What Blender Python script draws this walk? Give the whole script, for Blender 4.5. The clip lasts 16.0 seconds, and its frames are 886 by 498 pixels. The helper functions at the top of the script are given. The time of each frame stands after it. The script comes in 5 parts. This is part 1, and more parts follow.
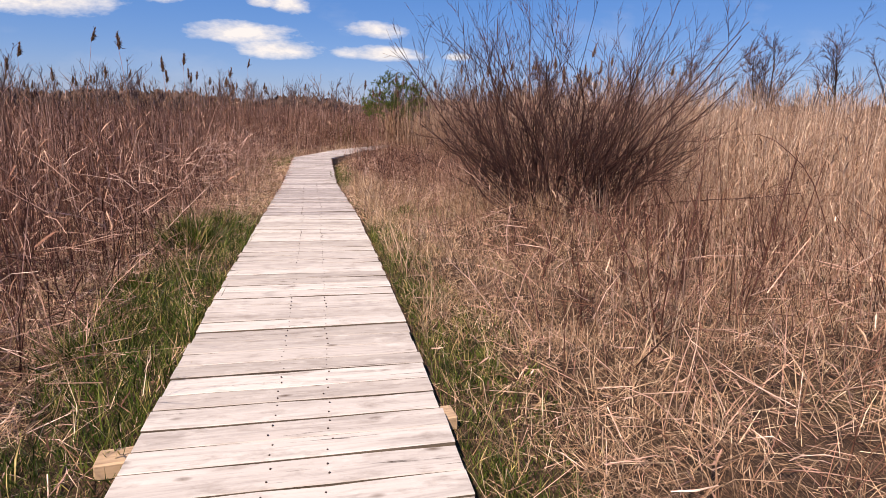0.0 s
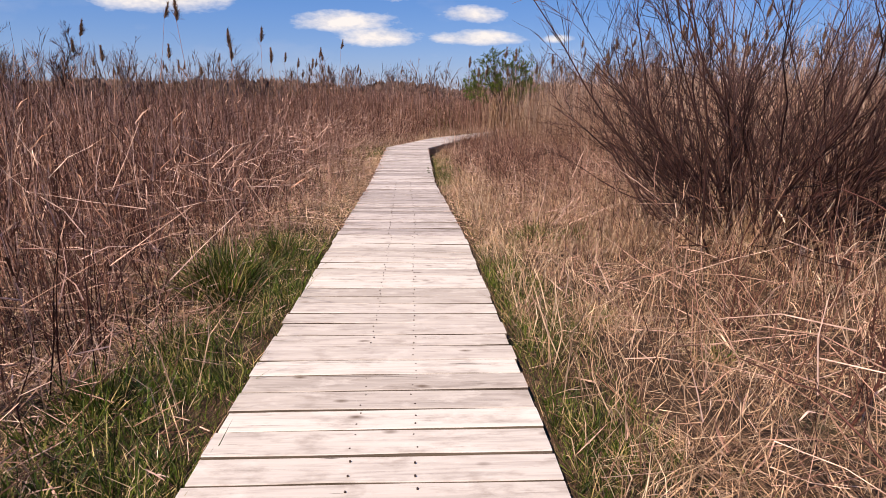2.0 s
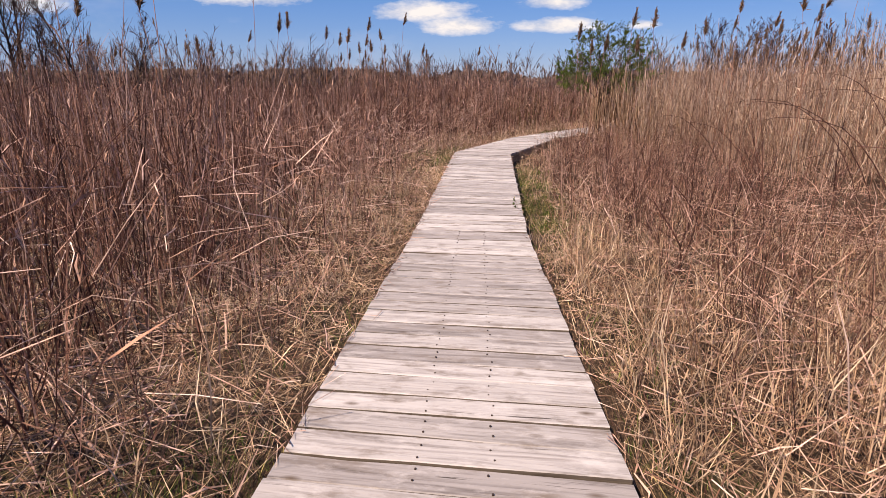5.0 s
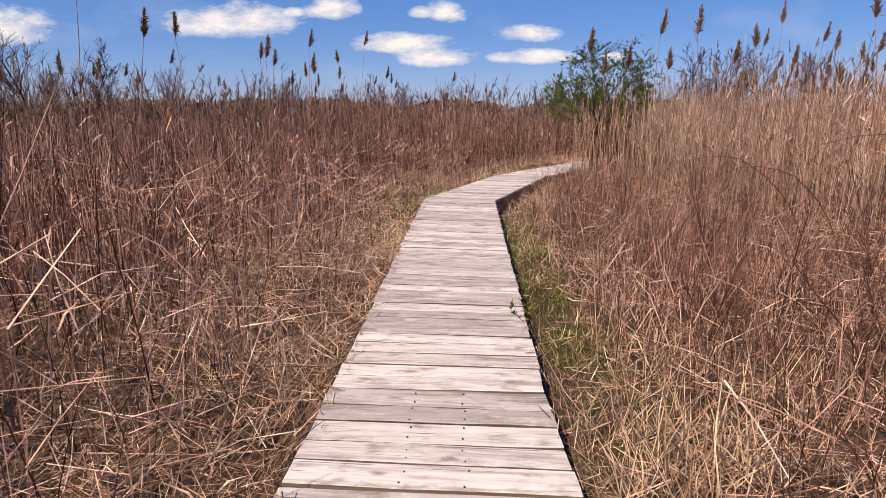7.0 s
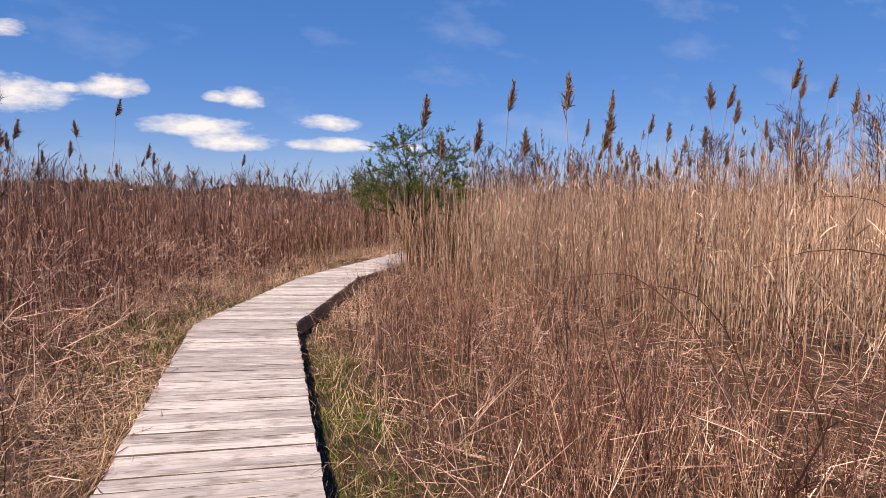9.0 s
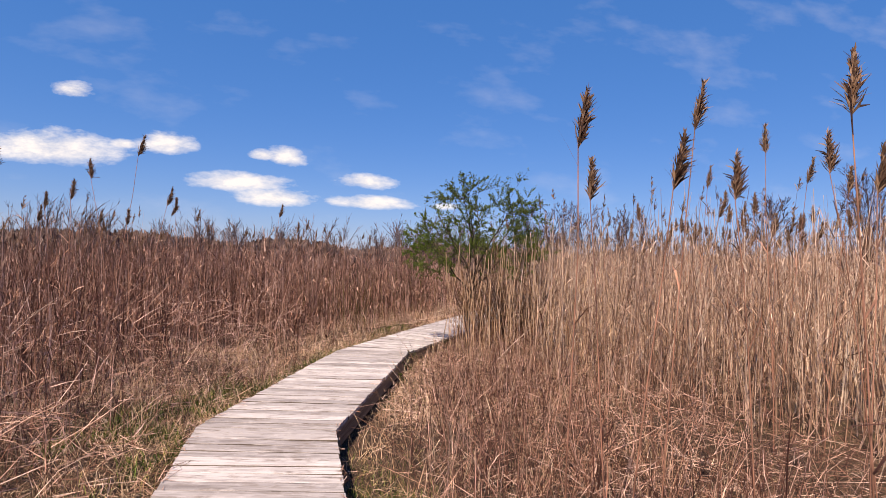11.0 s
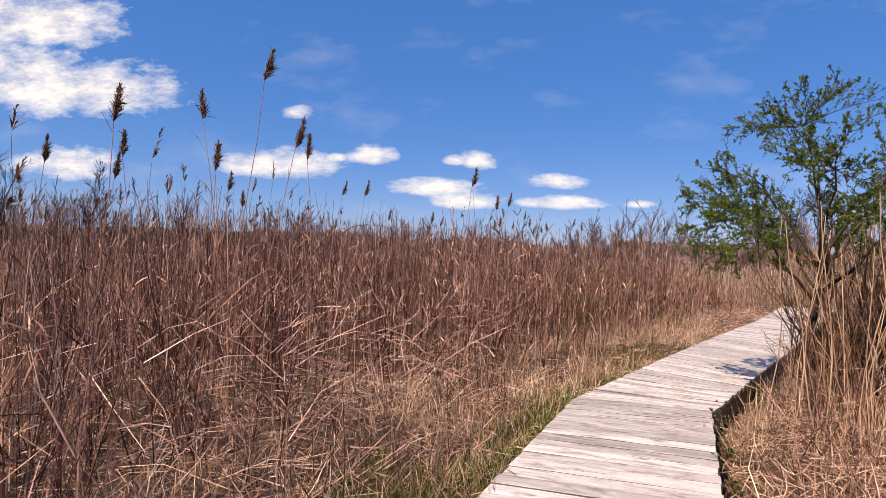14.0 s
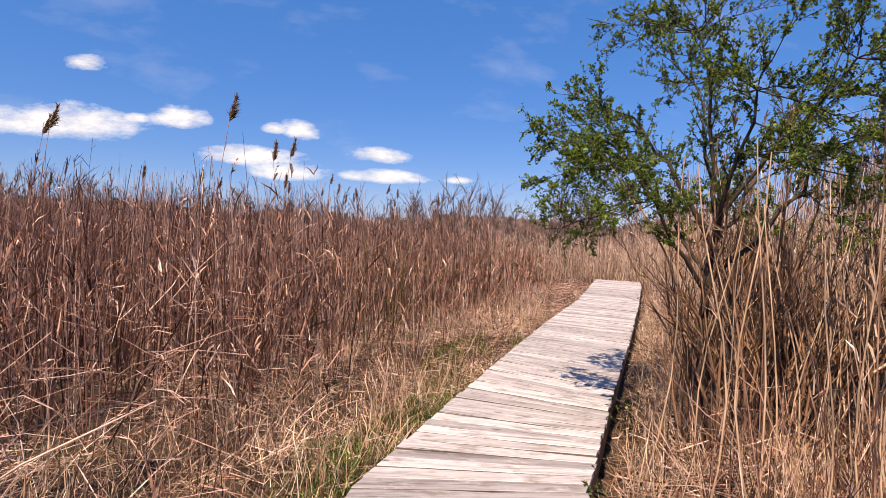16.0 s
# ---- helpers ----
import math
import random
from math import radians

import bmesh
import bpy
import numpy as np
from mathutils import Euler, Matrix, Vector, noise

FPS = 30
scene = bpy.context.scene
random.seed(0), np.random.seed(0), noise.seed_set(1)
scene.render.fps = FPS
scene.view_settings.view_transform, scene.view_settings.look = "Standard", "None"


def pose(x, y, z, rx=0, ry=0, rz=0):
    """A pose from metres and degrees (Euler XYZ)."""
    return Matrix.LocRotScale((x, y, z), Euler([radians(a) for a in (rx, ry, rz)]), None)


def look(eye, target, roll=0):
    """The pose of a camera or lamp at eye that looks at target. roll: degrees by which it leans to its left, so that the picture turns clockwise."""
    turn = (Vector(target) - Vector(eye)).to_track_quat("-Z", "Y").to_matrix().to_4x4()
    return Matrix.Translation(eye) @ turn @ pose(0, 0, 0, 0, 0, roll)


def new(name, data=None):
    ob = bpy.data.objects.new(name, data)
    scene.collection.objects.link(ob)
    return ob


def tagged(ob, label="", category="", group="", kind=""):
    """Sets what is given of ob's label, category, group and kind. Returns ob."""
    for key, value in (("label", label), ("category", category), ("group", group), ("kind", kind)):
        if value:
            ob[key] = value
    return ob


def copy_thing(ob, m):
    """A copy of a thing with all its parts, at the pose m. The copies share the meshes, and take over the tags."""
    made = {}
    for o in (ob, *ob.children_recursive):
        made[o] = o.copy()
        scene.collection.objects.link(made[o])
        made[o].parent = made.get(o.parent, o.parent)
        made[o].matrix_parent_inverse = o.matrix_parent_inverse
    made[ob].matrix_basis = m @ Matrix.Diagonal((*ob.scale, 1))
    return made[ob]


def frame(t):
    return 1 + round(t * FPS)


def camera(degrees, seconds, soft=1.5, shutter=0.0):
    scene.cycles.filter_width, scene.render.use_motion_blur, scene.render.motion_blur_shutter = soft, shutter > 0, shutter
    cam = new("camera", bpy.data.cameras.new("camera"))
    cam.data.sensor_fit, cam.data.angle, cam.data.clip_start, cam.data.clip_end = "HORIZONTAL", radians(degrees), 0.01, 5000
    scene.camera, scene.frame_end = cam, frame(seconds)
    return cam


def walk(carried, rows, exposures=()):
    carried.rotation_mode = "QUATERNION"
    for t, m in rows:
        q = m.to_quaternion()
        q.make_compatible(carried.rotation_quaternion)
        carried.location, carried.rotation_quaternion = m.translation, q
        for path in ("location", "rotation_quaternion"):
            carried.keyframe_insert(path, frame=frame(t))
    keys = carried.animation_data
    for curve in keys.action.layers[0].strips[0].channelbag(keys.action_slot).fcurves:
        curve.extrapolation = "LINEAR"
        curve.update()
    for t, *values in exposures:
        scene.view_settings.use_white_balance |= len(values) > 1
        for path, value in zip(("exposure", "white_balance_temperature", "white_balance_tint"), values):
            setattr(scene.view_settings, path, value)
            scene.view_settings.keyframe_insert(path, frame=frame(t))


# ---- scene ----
cam = camera(75.3, 16.0, soft=0.75)
PATH = [
    (0, (0.207, 0.078, 1.564), (0.594, 1.988, 1.112), 1.4),
    (0.5, (0.27, 0.639, 1.58), (0.547, 2.566, 1.12), 1.2),
    (1, (0.181, 1.276, 1.513), (0.372, 3.21, 1.044), 1.3),
    (1.5, (0.184, 1.999, 1.533), (0.313, 3.935, 1.046), 1.2),
    (2, (0.192, 2.814, 1.502), (0.258, 4.748, 0.996), 0.5),
    (2.5, (0.147, 3.595, 1.489), (0.161, 5.525, 0.962), 1.1),
    (3, (0.172, 4.438, 1.492), (0.132, 6.365, 0.961), 0.8),
    (3.5, (0.108, 5.237, 1.532), (0.022, 7.159, 0.988), 0.6),
    (6, (0.049, 9.078, 1.435), (-0.161, 10.996, 0.906), 0.3),
    (6.5, (0.017, 9.832, 1.479), (-0.15, 11.764, 0.993), 0.2),
    (7, (0.002, 10.553, 1.486), (-0.115, 12.499, 1.039), 0.1),
    (7.5, (-0.045, 11.278, 1.418), (-0.032, 13.243, 1.046), 0.1),
    (8, (-0.02, 12.023, 1.507), (0.217, 13.99, 1.234), 0.6),
    (8.5, (0.15, 12.612, 1.584), (0.689, 14.527, 1.374), 0.6),
    (11, (0.086, 15.336, 1.665), (0.512, 17.29, 1.707), 1.9),
    (11.5, (-0.171, 16.029, 1.642), (-0.114, 18.027, 1.703), 2.1),
    (12, (-0.328, 16.752, 1.595), (-0.551, 18.739, 1.651), 2.4),
    (12.5, (-0.419, 17.615, 1.52), (-0.801, 19.576, 1.597), 1.7),
    (13, (-0.367, 18.417, 1.493), (-0.773, 20.374, 1.574), 1.7),
    (13.5, (-0.321, 19.186, 1.441), (-0.682, 21.152, 1.502), 1.8),
    (14, (-0.218, 19.915, 1.397), (-0.44, 21.902, 1.42), 1.9),
    (14.5, (-0.076, 20.682, 1.353), (-0.111, 22.682, 1.355), 1.9),
    (15, (0.022, 21.354, 1.381), (0.155, 23.349, 1.354), 2.0),
    (15.5, (0.18, 22.041, 1.341), (0.447, 24.023, 1.309), 2.0),
    (16, (0.323, 22.695, 1.376), (0.709, 24.656, 1.327), 2.0),
]
walk(cam, [(t, look(eye, target, roll)) for t, eye, target, roll in PATH],
     exposures=[(0, .7, 8300, 13), (3.5, .7, 8300, 13), (8.5, .7, 8300, 13), (11, .8, 8300, 13), (13, .78, 8300, 13), (16, .9, 8300, 13)])

# ---- world, sun, exposure ----
SUN_EL, SUN_AZ = radians(53), radians(-141)      # azimuth clockwise from +y
world = bpy.data.worlds.new("sky")
scene.world = world
world.use_nodes = True


def node(nt, kind, **sets):
    n = nt.nodes.new(kind)
    for key, value in sets.items():
        if key in n.inputs:
            n.inputs[key].default_value = value
        else:
            n.inputs[int(key[1:])].default_value = value
    return n


def calc(nt, op, a, b=None, c=None, clamp=False):
    n = nt.nodes.new("ShaderNodeMath")
    n.operation, n.use_clamp = op, clamp
    for i, v in enumerate((a, b, c)):
        if v is None:
            continue
        if isinstance(v, (int, float)):
            n.inputs[i].default_value = v
        else:
            nt.links.new(v, n.inputs[i])
    return n.outputs[0]


def mixc(nt, blend, fac, a, b):
    n = nt.nodes.new("ShaderNodeMix")
    n.data_type, n.blend_type = "RGBA", blend
    for i, v in ((0, fac), (6, a), (7, b)):
        if isinstance(v, (int, float)):
            n.inputs[i].default_value = v
        elif isinstance(v, tuple):
            n.inputs[i].default_value = (*v, 1)
        else:
            nt.links.new(v, n.inputs[i])
    return n.outputs[2]


# clouds as soft banks on the sky: east-west slope, height slope, half sizes
CLOUDS = [
    (-1.109, .439, .182, .059), (-.899, .417, .144, .045), (-.838, .287, .19, .046), (-1.002, .32, .162, .054),
    (-.918, .507, .1, .042), (-.414, .154, .099, .023), (-.247, .174, .04, .016), (-.31, .169, .019, .007),
    (-.132, .118, .069, .014), (-.073, .096, .056, .013), (.088, .096, .063, .010), (-.057, .165, .027, .015),
    (-.094, .166, .022, .008), (.078, .132, .041, .011), (.219, .097, .024, .006), (-.384, .249, .026, .010),
    (-.189, .48, .051, .023), (-.83, .149, .096, .025)]


def build_sky():
    nt = world.node_tree
    nt.nodes.clear()
    sky = nt.nodes.new("ShaderNodeTexSky")
    sky.sky_type, sky.sun_disc = "NISHITA", False
    sky.sun_elevation, sky.sun_rotation = SUN_EL, SUN_AZ % (2 * math.pi)
    sky.air_density, sky.dust_density, sky.ozone_density = 1.0, 0.1, 2.0
    hsv = node(nt, "ShaderNodeHueSaturation", Saturation=1.35)
    nt.links.new(sky.outputs[0], hsv.inputs["Color"])
    tint = mixc(nt, "MULTIPLY", 1.0, hsv.outputs[0], (0.84, 0.89, 1.34))
    tint = mixc(nt, "MIX", 0.5, tint, (0.42, 2.25, 7.1))      # clear spring air: an even blue
    co = nt.nodes.new("ShaderNodeTexCoord")
    sep = nt.nodes.new("ShaderNodeSeparateXYZ")
    nt.links.new(co.outputs["Generated"], sep.inputs[0])
    x, y, z = sep.outputs
    front = calc(nt, "MAXIMUM", y, 0.02)
    u, v = calc(nt, "DIVIDE", x, front), calc(nt, "DIVIDE", z, front)
    uv = nt.nodes.new("ShaderNodeCombineXYZ")
    nt.links.new(u, uv.inputs[0])
    nt.links.new(calc(nt, "MULTIPLY", v, 2.3), uv.inputs[1])
    n1 = node(nt, "ShaderNodeTexNoise", Scale=13.0, Detail=9.0, Roughness=0.66)
    nt.links.new(uv.outputs[0], n1.inputs["Vector"])
    puff = calc(nt, "SUBTRACT", n1.outputs[0], 0.5)
    total = None
    for cu, cv, a, b in CLOUDS:
        du = calc(nt, "DIVIDE", calc(nt, "SUBTRACT", u, cu), a * 1.35)
        dv = calc(nt, "SUBTRACT", v, cv)
        dv = calc(nt, "MAXIMUM", calc(nt, "DIVIDE", dv, b * 1.5), calc(nt, "DIVIDE", dv, -b * 1.1))
        d = calc(nt, "ADD", calc(nt, "MULTIPLY", du, du), calc(nt, "MULTIPLY", dv, dv))
        m = calc(nt, "SUBTRACT", 1.0, d)
        total = m if total is None else calc(nt, "MAXIMUM", total, m)
    total = calc(nt, "MAXIMUM", total, -1.5)
    dens = calc(nt, "MULTIPLY_ADD", total, 1.5, calc(nt, "MULTIPLY", puff, 4.7))
    mask = calc(nt, "MULTIPLY_ADD", dens, 0.6, 0.0, clamp=True)
    # thin high wisps
    n2 = node(nt, "ShaderNodeTexNoise", Scale=4.5, Detail=5.0, Roughness=0.55)
    nt.links.new(uv.outputs[0], n2.inputs["Vector"])
    wisp = calc(nt, "MULTIPLY", calc(nt, "SUBTRACT", n2.outputs[0], 0.54, clamp=True), 0.7, clamp=True)
    mask = calc(nt, "MAXIMUM", mask, wisp)
    mask = calc(nt, "MULTIPLY", mask, calc(nt, "MULTIPLY", calc(nt, "SUBTRACT", y, 0.1, clamp=True), 5.0, clamp=True))
    shade = calc(nt, "MULTIPLY_ADD", n1.outputs[0], 0.5, 0.72, clamp=True)
    cloud = mixc(nt, "MULTIPLY", 1.0, (8.3, 8.8, 10.2), shade)
    colour = mixc(nt, "MIX", mask, tint, cloud)
    bg = nt.nodes.new("ShaderNodeBackground")
    bg.inputs[1].default_value = 0.066
    nt.links.new(colour, bg.inputs[0])
    out = nt.nodes.new("ShaderNodeOutputWorld")
    nt.links.new(bg.outputs[0], out.inputs[0])


build_sky()
sun_data = bpy.data.lights.new("sun", "SUN")
sun_data.energy, sun_data.angle, sun_data.color = 5.0, radians(0.55), (1.0, 0.91, 0.81)
sun = new("sun", sun_data)
sun.matrix_world = look((40 * math.sin(SUN_AZ) * math.cos(SUN_EL), 40 * math.cos(SUN_AZ) * math.cos(SUN_EL), 40 * math.sin(SUN_EL)), (0, 0, 0))


# ---- materials ----
def material(name, rough=0.75):
    m = bpy.data.materials.new(name)
    m.use_nodes = True
    nt = m.node_tree
    b = nt.nodes["Principled BSDF"]
    b.inputs["Roughness"].default_value = rough
    b.inputs["Specular IOR Level"].default_value = 0.25
    return m, nt, b


def ramp(nt, fac, stops, constant=False):
    n = nt.nodes.new("ShaderNodeValToRGB")
    e = n.color_ramp.elements
    while len(e) < len(stops):
        e.new(0.5)
    for el, (p, c) in zip(e, stops):
        el.position, el.color = p, (*c, 1)
    if constant:
        n.color_ramp.interpolation = "CONSTANT"
    nt.links.new(fac, n.inputs[0])
    return n.outputs[0]


def straw(name, stops, rough=0.7, scale=5.0, low=0.65, high=1.25, thin=0.0, clump=1.0):
    """Dead stalks, twigs, leaves: a tone for each stalk, blotches along it, clumps darker or lighter than others."""
    m, nt, b = material(name, rough)
    geo = nt.nodes.new("ShaderNodeNewGeometry")
    base = ramp(nt, geo.outputs["Random Per Island"], stops)
    co = nt.nodes.new("ShaderNodeTexCoord")
    n = node(nt, "ShaderNodeTexNoise", Scale=scale, Detail=4.0)
    nt.links.new(co.outputs["Object"], n.inputs["Vector"])
    flat = nt.nodes.new("ShaderNodeMapping")
    flat.inputs["Scale"].default_value = (1, 1, .22)
    nt.links.new(co.outputs["Object"], flat.inputs[0])
    tuft = node(nt, "ShaderNodeTexNoise", Scale=7.0, Detail=5.0, Roughness=0.7)
    nt.links.new(flat.outputs[0], tuft.inputs["Vector"])
    big = node(nt, "ShaderNodeTexNoise", Scale=0.35, Detail=2.0)
    nt.links.new(co.outputs["Object"], big.inputs["Vector"])
    f = ramp(nt, n.outputs[0], [(0.3, (low, low, low)), (0.7, (high, high, high))])
    lo, hi = 1 - .55 * clump, 1 + .45 * clump
    f = mixc(nt, "MULTIPLY", 1.0, f, ramp(nt, tuft.outputs[0], [(0.34, (lo, lo * .97, lo * .95)), (0.5, (1, 1, 1)), (0.64, (hi, hi, hi))]))
    g = ramp(nt, big.outputs[0], [(0.35, (0.85, 0.8, 0.78)), (0.65, (1.1, 1.08, 1.02))])
    c = mixc(nt, "MULTIPLY", 1.0, mixc(nt, "MULTIPLY", 1.0, base, f), g)
    nt.links.new(c, b.inputs["Base Color"])
    if thin:
        tr = nt.nodes.new("ShaderNodeBsdfTranslucent")
        nt.links.new(c, tr.inputs[0])
        mix = nt.nodes.new("ShaderNodeMixShader")
        mix.inputs[0].default_value = thin
        nt.links.new(b.outputs[0], mix.inputs[1])
        nt.links.new(tr.outputs[0], mix.inputs[2])
        nt.links.new(mix.outputs[0], nt.nodes["Material Output"].inputs[0])
    return m


M_REED_BROWN = straw("reed_brown", [(0, (.049, .020, .016)), (.35, (.142, .065, .048)), (.62, (.338, .178, .134)), (.82, (.532, .331, .267)), (1, (.657, .463, .406))], thin=0.1)
M_REED_GOLD = straw("reed_gold", [(0, (.136, .073, .054)), (.3, (.375, .236, .178)), (.7, (.597, .430, .343)), (1, (.699, .576, .498))], thin=0.1)
M_LITTER = straw("litter", [(0, (.053, .023, .018)), (.25, (.195, .099, .076)), (.55, (.461, .289, .245)), (.8, (.604, .413, .365)), (1, (.710, .545, .508))], thin=0.1)
M_BLOND = straw("blond_grass", [(0, (.122, .067, .045)), (.3, (.348, .223, .155)), (.75, (.564, .413, .305)), (1, (.714, .589, .481))], thin=0.2)
M_WEED = straw("weed_stem", [(0, (.027, .010, .011)), (.5, (.075, .029, .025)), (.85, (.151, .067, .055)), (1, (.293, .165, .134))], clump=.5)
M_GRASS = straw("green_grass", [(0, (.021, .041, .008)), (.5, (.060, .102, .017)), (.78, (.131, .180, .035)), (.88, (.273, .253, .096)), (1, (.545, .439, .226))], 0.5, thin=0.25)
M_GREENREED = straw("green_reed", [(0, (.052, .048, .016)), (.5, (.139, .122, .039)), (1, (.313, .226, .104))], thin=0.3)
M_PLUME = straw("plume", [(0, (.065, .036, .026)), (.5, (.17, .10, .07)), (1, (.40, .27, .20))], 0.85, thin=0.25, clump=.5)
M_TWIG = straw("shrub_twig", [(0, (.022, .010, .010)), (.5, (.056, .025, .024)), (1, (.15, .082, .074))], 0.65, clump=.5)
M_BARK = straw("bark", [(0, (.026, .019, .016)), (.5, (.045, .033, .027)), (1, (.078, .061, .050))], 0.85, 14.0, clump=.4)
M_THORN = straw("thorn_stem", [(0, (.052, .026, .018)), (.5, (.174, .096, .061)), (1, (.435, .278, .183))], 0.75, clump=.7)
M_LEAF = straw("young_leaf", [(0, (.039, .074, .010)), (.5, (.087, .144, .021)), (1, (.183, .235, .044))], 0.45, thin=0.35, clump=.5)
M_WOODS = straw("far_woods", [(0, (.065, .044, .048)), (.5, (.125, .088, .092)), (1, (.25, .19, .19))], 0.9, 1.0, clump=.4)


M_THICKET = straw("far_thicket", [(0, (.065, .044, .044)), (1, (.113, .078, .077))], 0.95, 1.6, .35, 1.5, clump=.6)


def plank_material(name, tones, dirt, figure=1.0):
    m, nt, b = material(name, 0.72)
    co = nt.nodes.new("ShaderNodeTexCoord")
    info = nt.nodes.new("ShaderNodeObjectInfo")
    shift = nt.nodes.new("ShaderNodeCombineXYZ")
    nt.links.new(calc(nt, "MULTIPLY", info.outputs["Random"], 31.0), shift.inputs[0])
    nt.links.new(calc(nt, "MULTIPLY", info.outputs["Random"], 57.0), shift.inputs[1])
    add = nt.nodes.new("ShaderNodeVectorMath")
    nt.links.new(co.outputs["Object"], add.inputs[0])
    nt.links.new(shift.outputs[0], add.inputs[1])

    def tex(size, scale, detail, rough=0.55, dist=0.0):
        mp = nt.nodes.new("ShaderNodeMapping")
        mp.inputs["Scale"].default_value = size
        nt.links.new(add.outputs[0], mp.inputs[0])
        n = node(nt, "ShaderNodeTexNoise", Scale=scale, Detail=detail, Roughness=rough, Distortion=dist)
        nt.links.new(mp.outputs[0], n.inputs["Vector"])
        return n.outputs[0]

    grain = tex((2.2, 60, 60), 1.0, 6.0, 0.65, 0.6)
    streak = tex((1.2, 14, 14), 1.0, 5.0, 0.6, 1.2)
    blot = tex((2.0, 5.0, 5.0), 2.0, 6.0, 0.65)
    base = ramp(nt, info.outputs["Random"], tones)
    c = mixc(nt, "MULTIPLY", figure, base, ramp(nt, streak, [(0.3, (.5, .47, .46)), (0.5, (1, 1, 1)), (0.74, (1.16, 1.15, 1.14))]))
    c = mixc(nt, "MULTIPLY", 0.6 * figure, c, ramp(nt, grain, [(0.33, (.5, .46, .44)), (0.5, (1, 1, 1)), (0.7, (1.08, 1.07, 1.06))]))
    c = mixc(nt, "MIX", calc(nt, "MULTIPLY", calc(nt, "SUBTRACT", blot, 0.52, clamp=True), dirt, clamp=True), c, (.17, .138, .125))
    # long drying cracks, and knots with dark hearts
    crack = tex((1.0, 42, 42), 1.0, 3.0, 0.5, 1.6)
    c = mixc(nt, "MIX", calc(nt, "MULTIPLY", calc(nt, "SUBTRACT", 0.335, crack, clamp=True), 16.0, clamp=True), c, (.045, .034, .03))
    mp = nt.nodes.new("ShaderNodeMapping")
    mp.inputs["Scale"].default_value = (2.6, 6.0, 6.0)
    nt.links.new(add.outputs[0], mp.inputs[0])
    vor = node(nt, "ShaderNodeTexVoronoi", Scale=1.0)
    nt.links.new(mp.outputs[0], vor.inputs["Vector"])
    knot = calc(nt, "MULTIPLY", calc(nt, "SUBTRACT", 0.13, vor.outputs["Distance"], clamp=True), 9.0, clamp=True)
    c = mixc(nt, "MIX", knot, c, (.10, .072, .058))
    # scuffed, bleached patches
    scuff = tex((1.4, 3.0, 3.0), 3.0, 7.0, 0.7)
    c = mixc(nt, "MIX", calc(nt, "MULTIPLY", calc(nt, "SUBTRACT", scuff, 0.53, clamp=True), 3.0, clamp=True), c, tuple(min(.74, k * 1.18) for k in tones[-1][1]))
    nt.links.new(c, b.inputs["Base Color"])
    bump = node(nt, "ShaderNodeBump", Strength=0.45, Distance=0.004)
    nt.links.new(mixc(nt, "MIX", 0.5, grain, streak), bump.inputs["Height"])
    nt.links.new(bump.outputs[0], b.inputs["Normal"])
    return m


M_PLANK_PALE = plank_material("plank_pale", [(0, (.332, .306, .301)), (.5, (.410, .383, .383)), (1, (.495, .474, .477))], 3.2, .55)
M_PLANK_GREY = plank_material("plank_grey", [(0, (.256, .233, .241)), (.5, (.358, .332, .343)), (1, (.477, .447, .464))], 5.6, 1.0)
M_TIMBER = plank_material("old_timber", [(0, (.148, .109, .083)), (1, (.226, .165, .122))], 2.0)
# plank sides: the shade between planks put into a darker wood colour
M_GAP_SHADE = plank_material("plank_gap_shade", [(0, (.09, .07, .06)), (1, (.15, .12, .10))], 2.0)
M_BLOCK = plank_material("fresh_block", [(0, (.365, .252, .174)), (1, (.435, .322, .235))], 0.6)
M_NAIL, nt_, b_ = material("nail", 0.6)
b_.inputs["Base Color"].default_value, b_.inputs["Metallic"].default_value = (.07, .05, .045, 1), 0.6


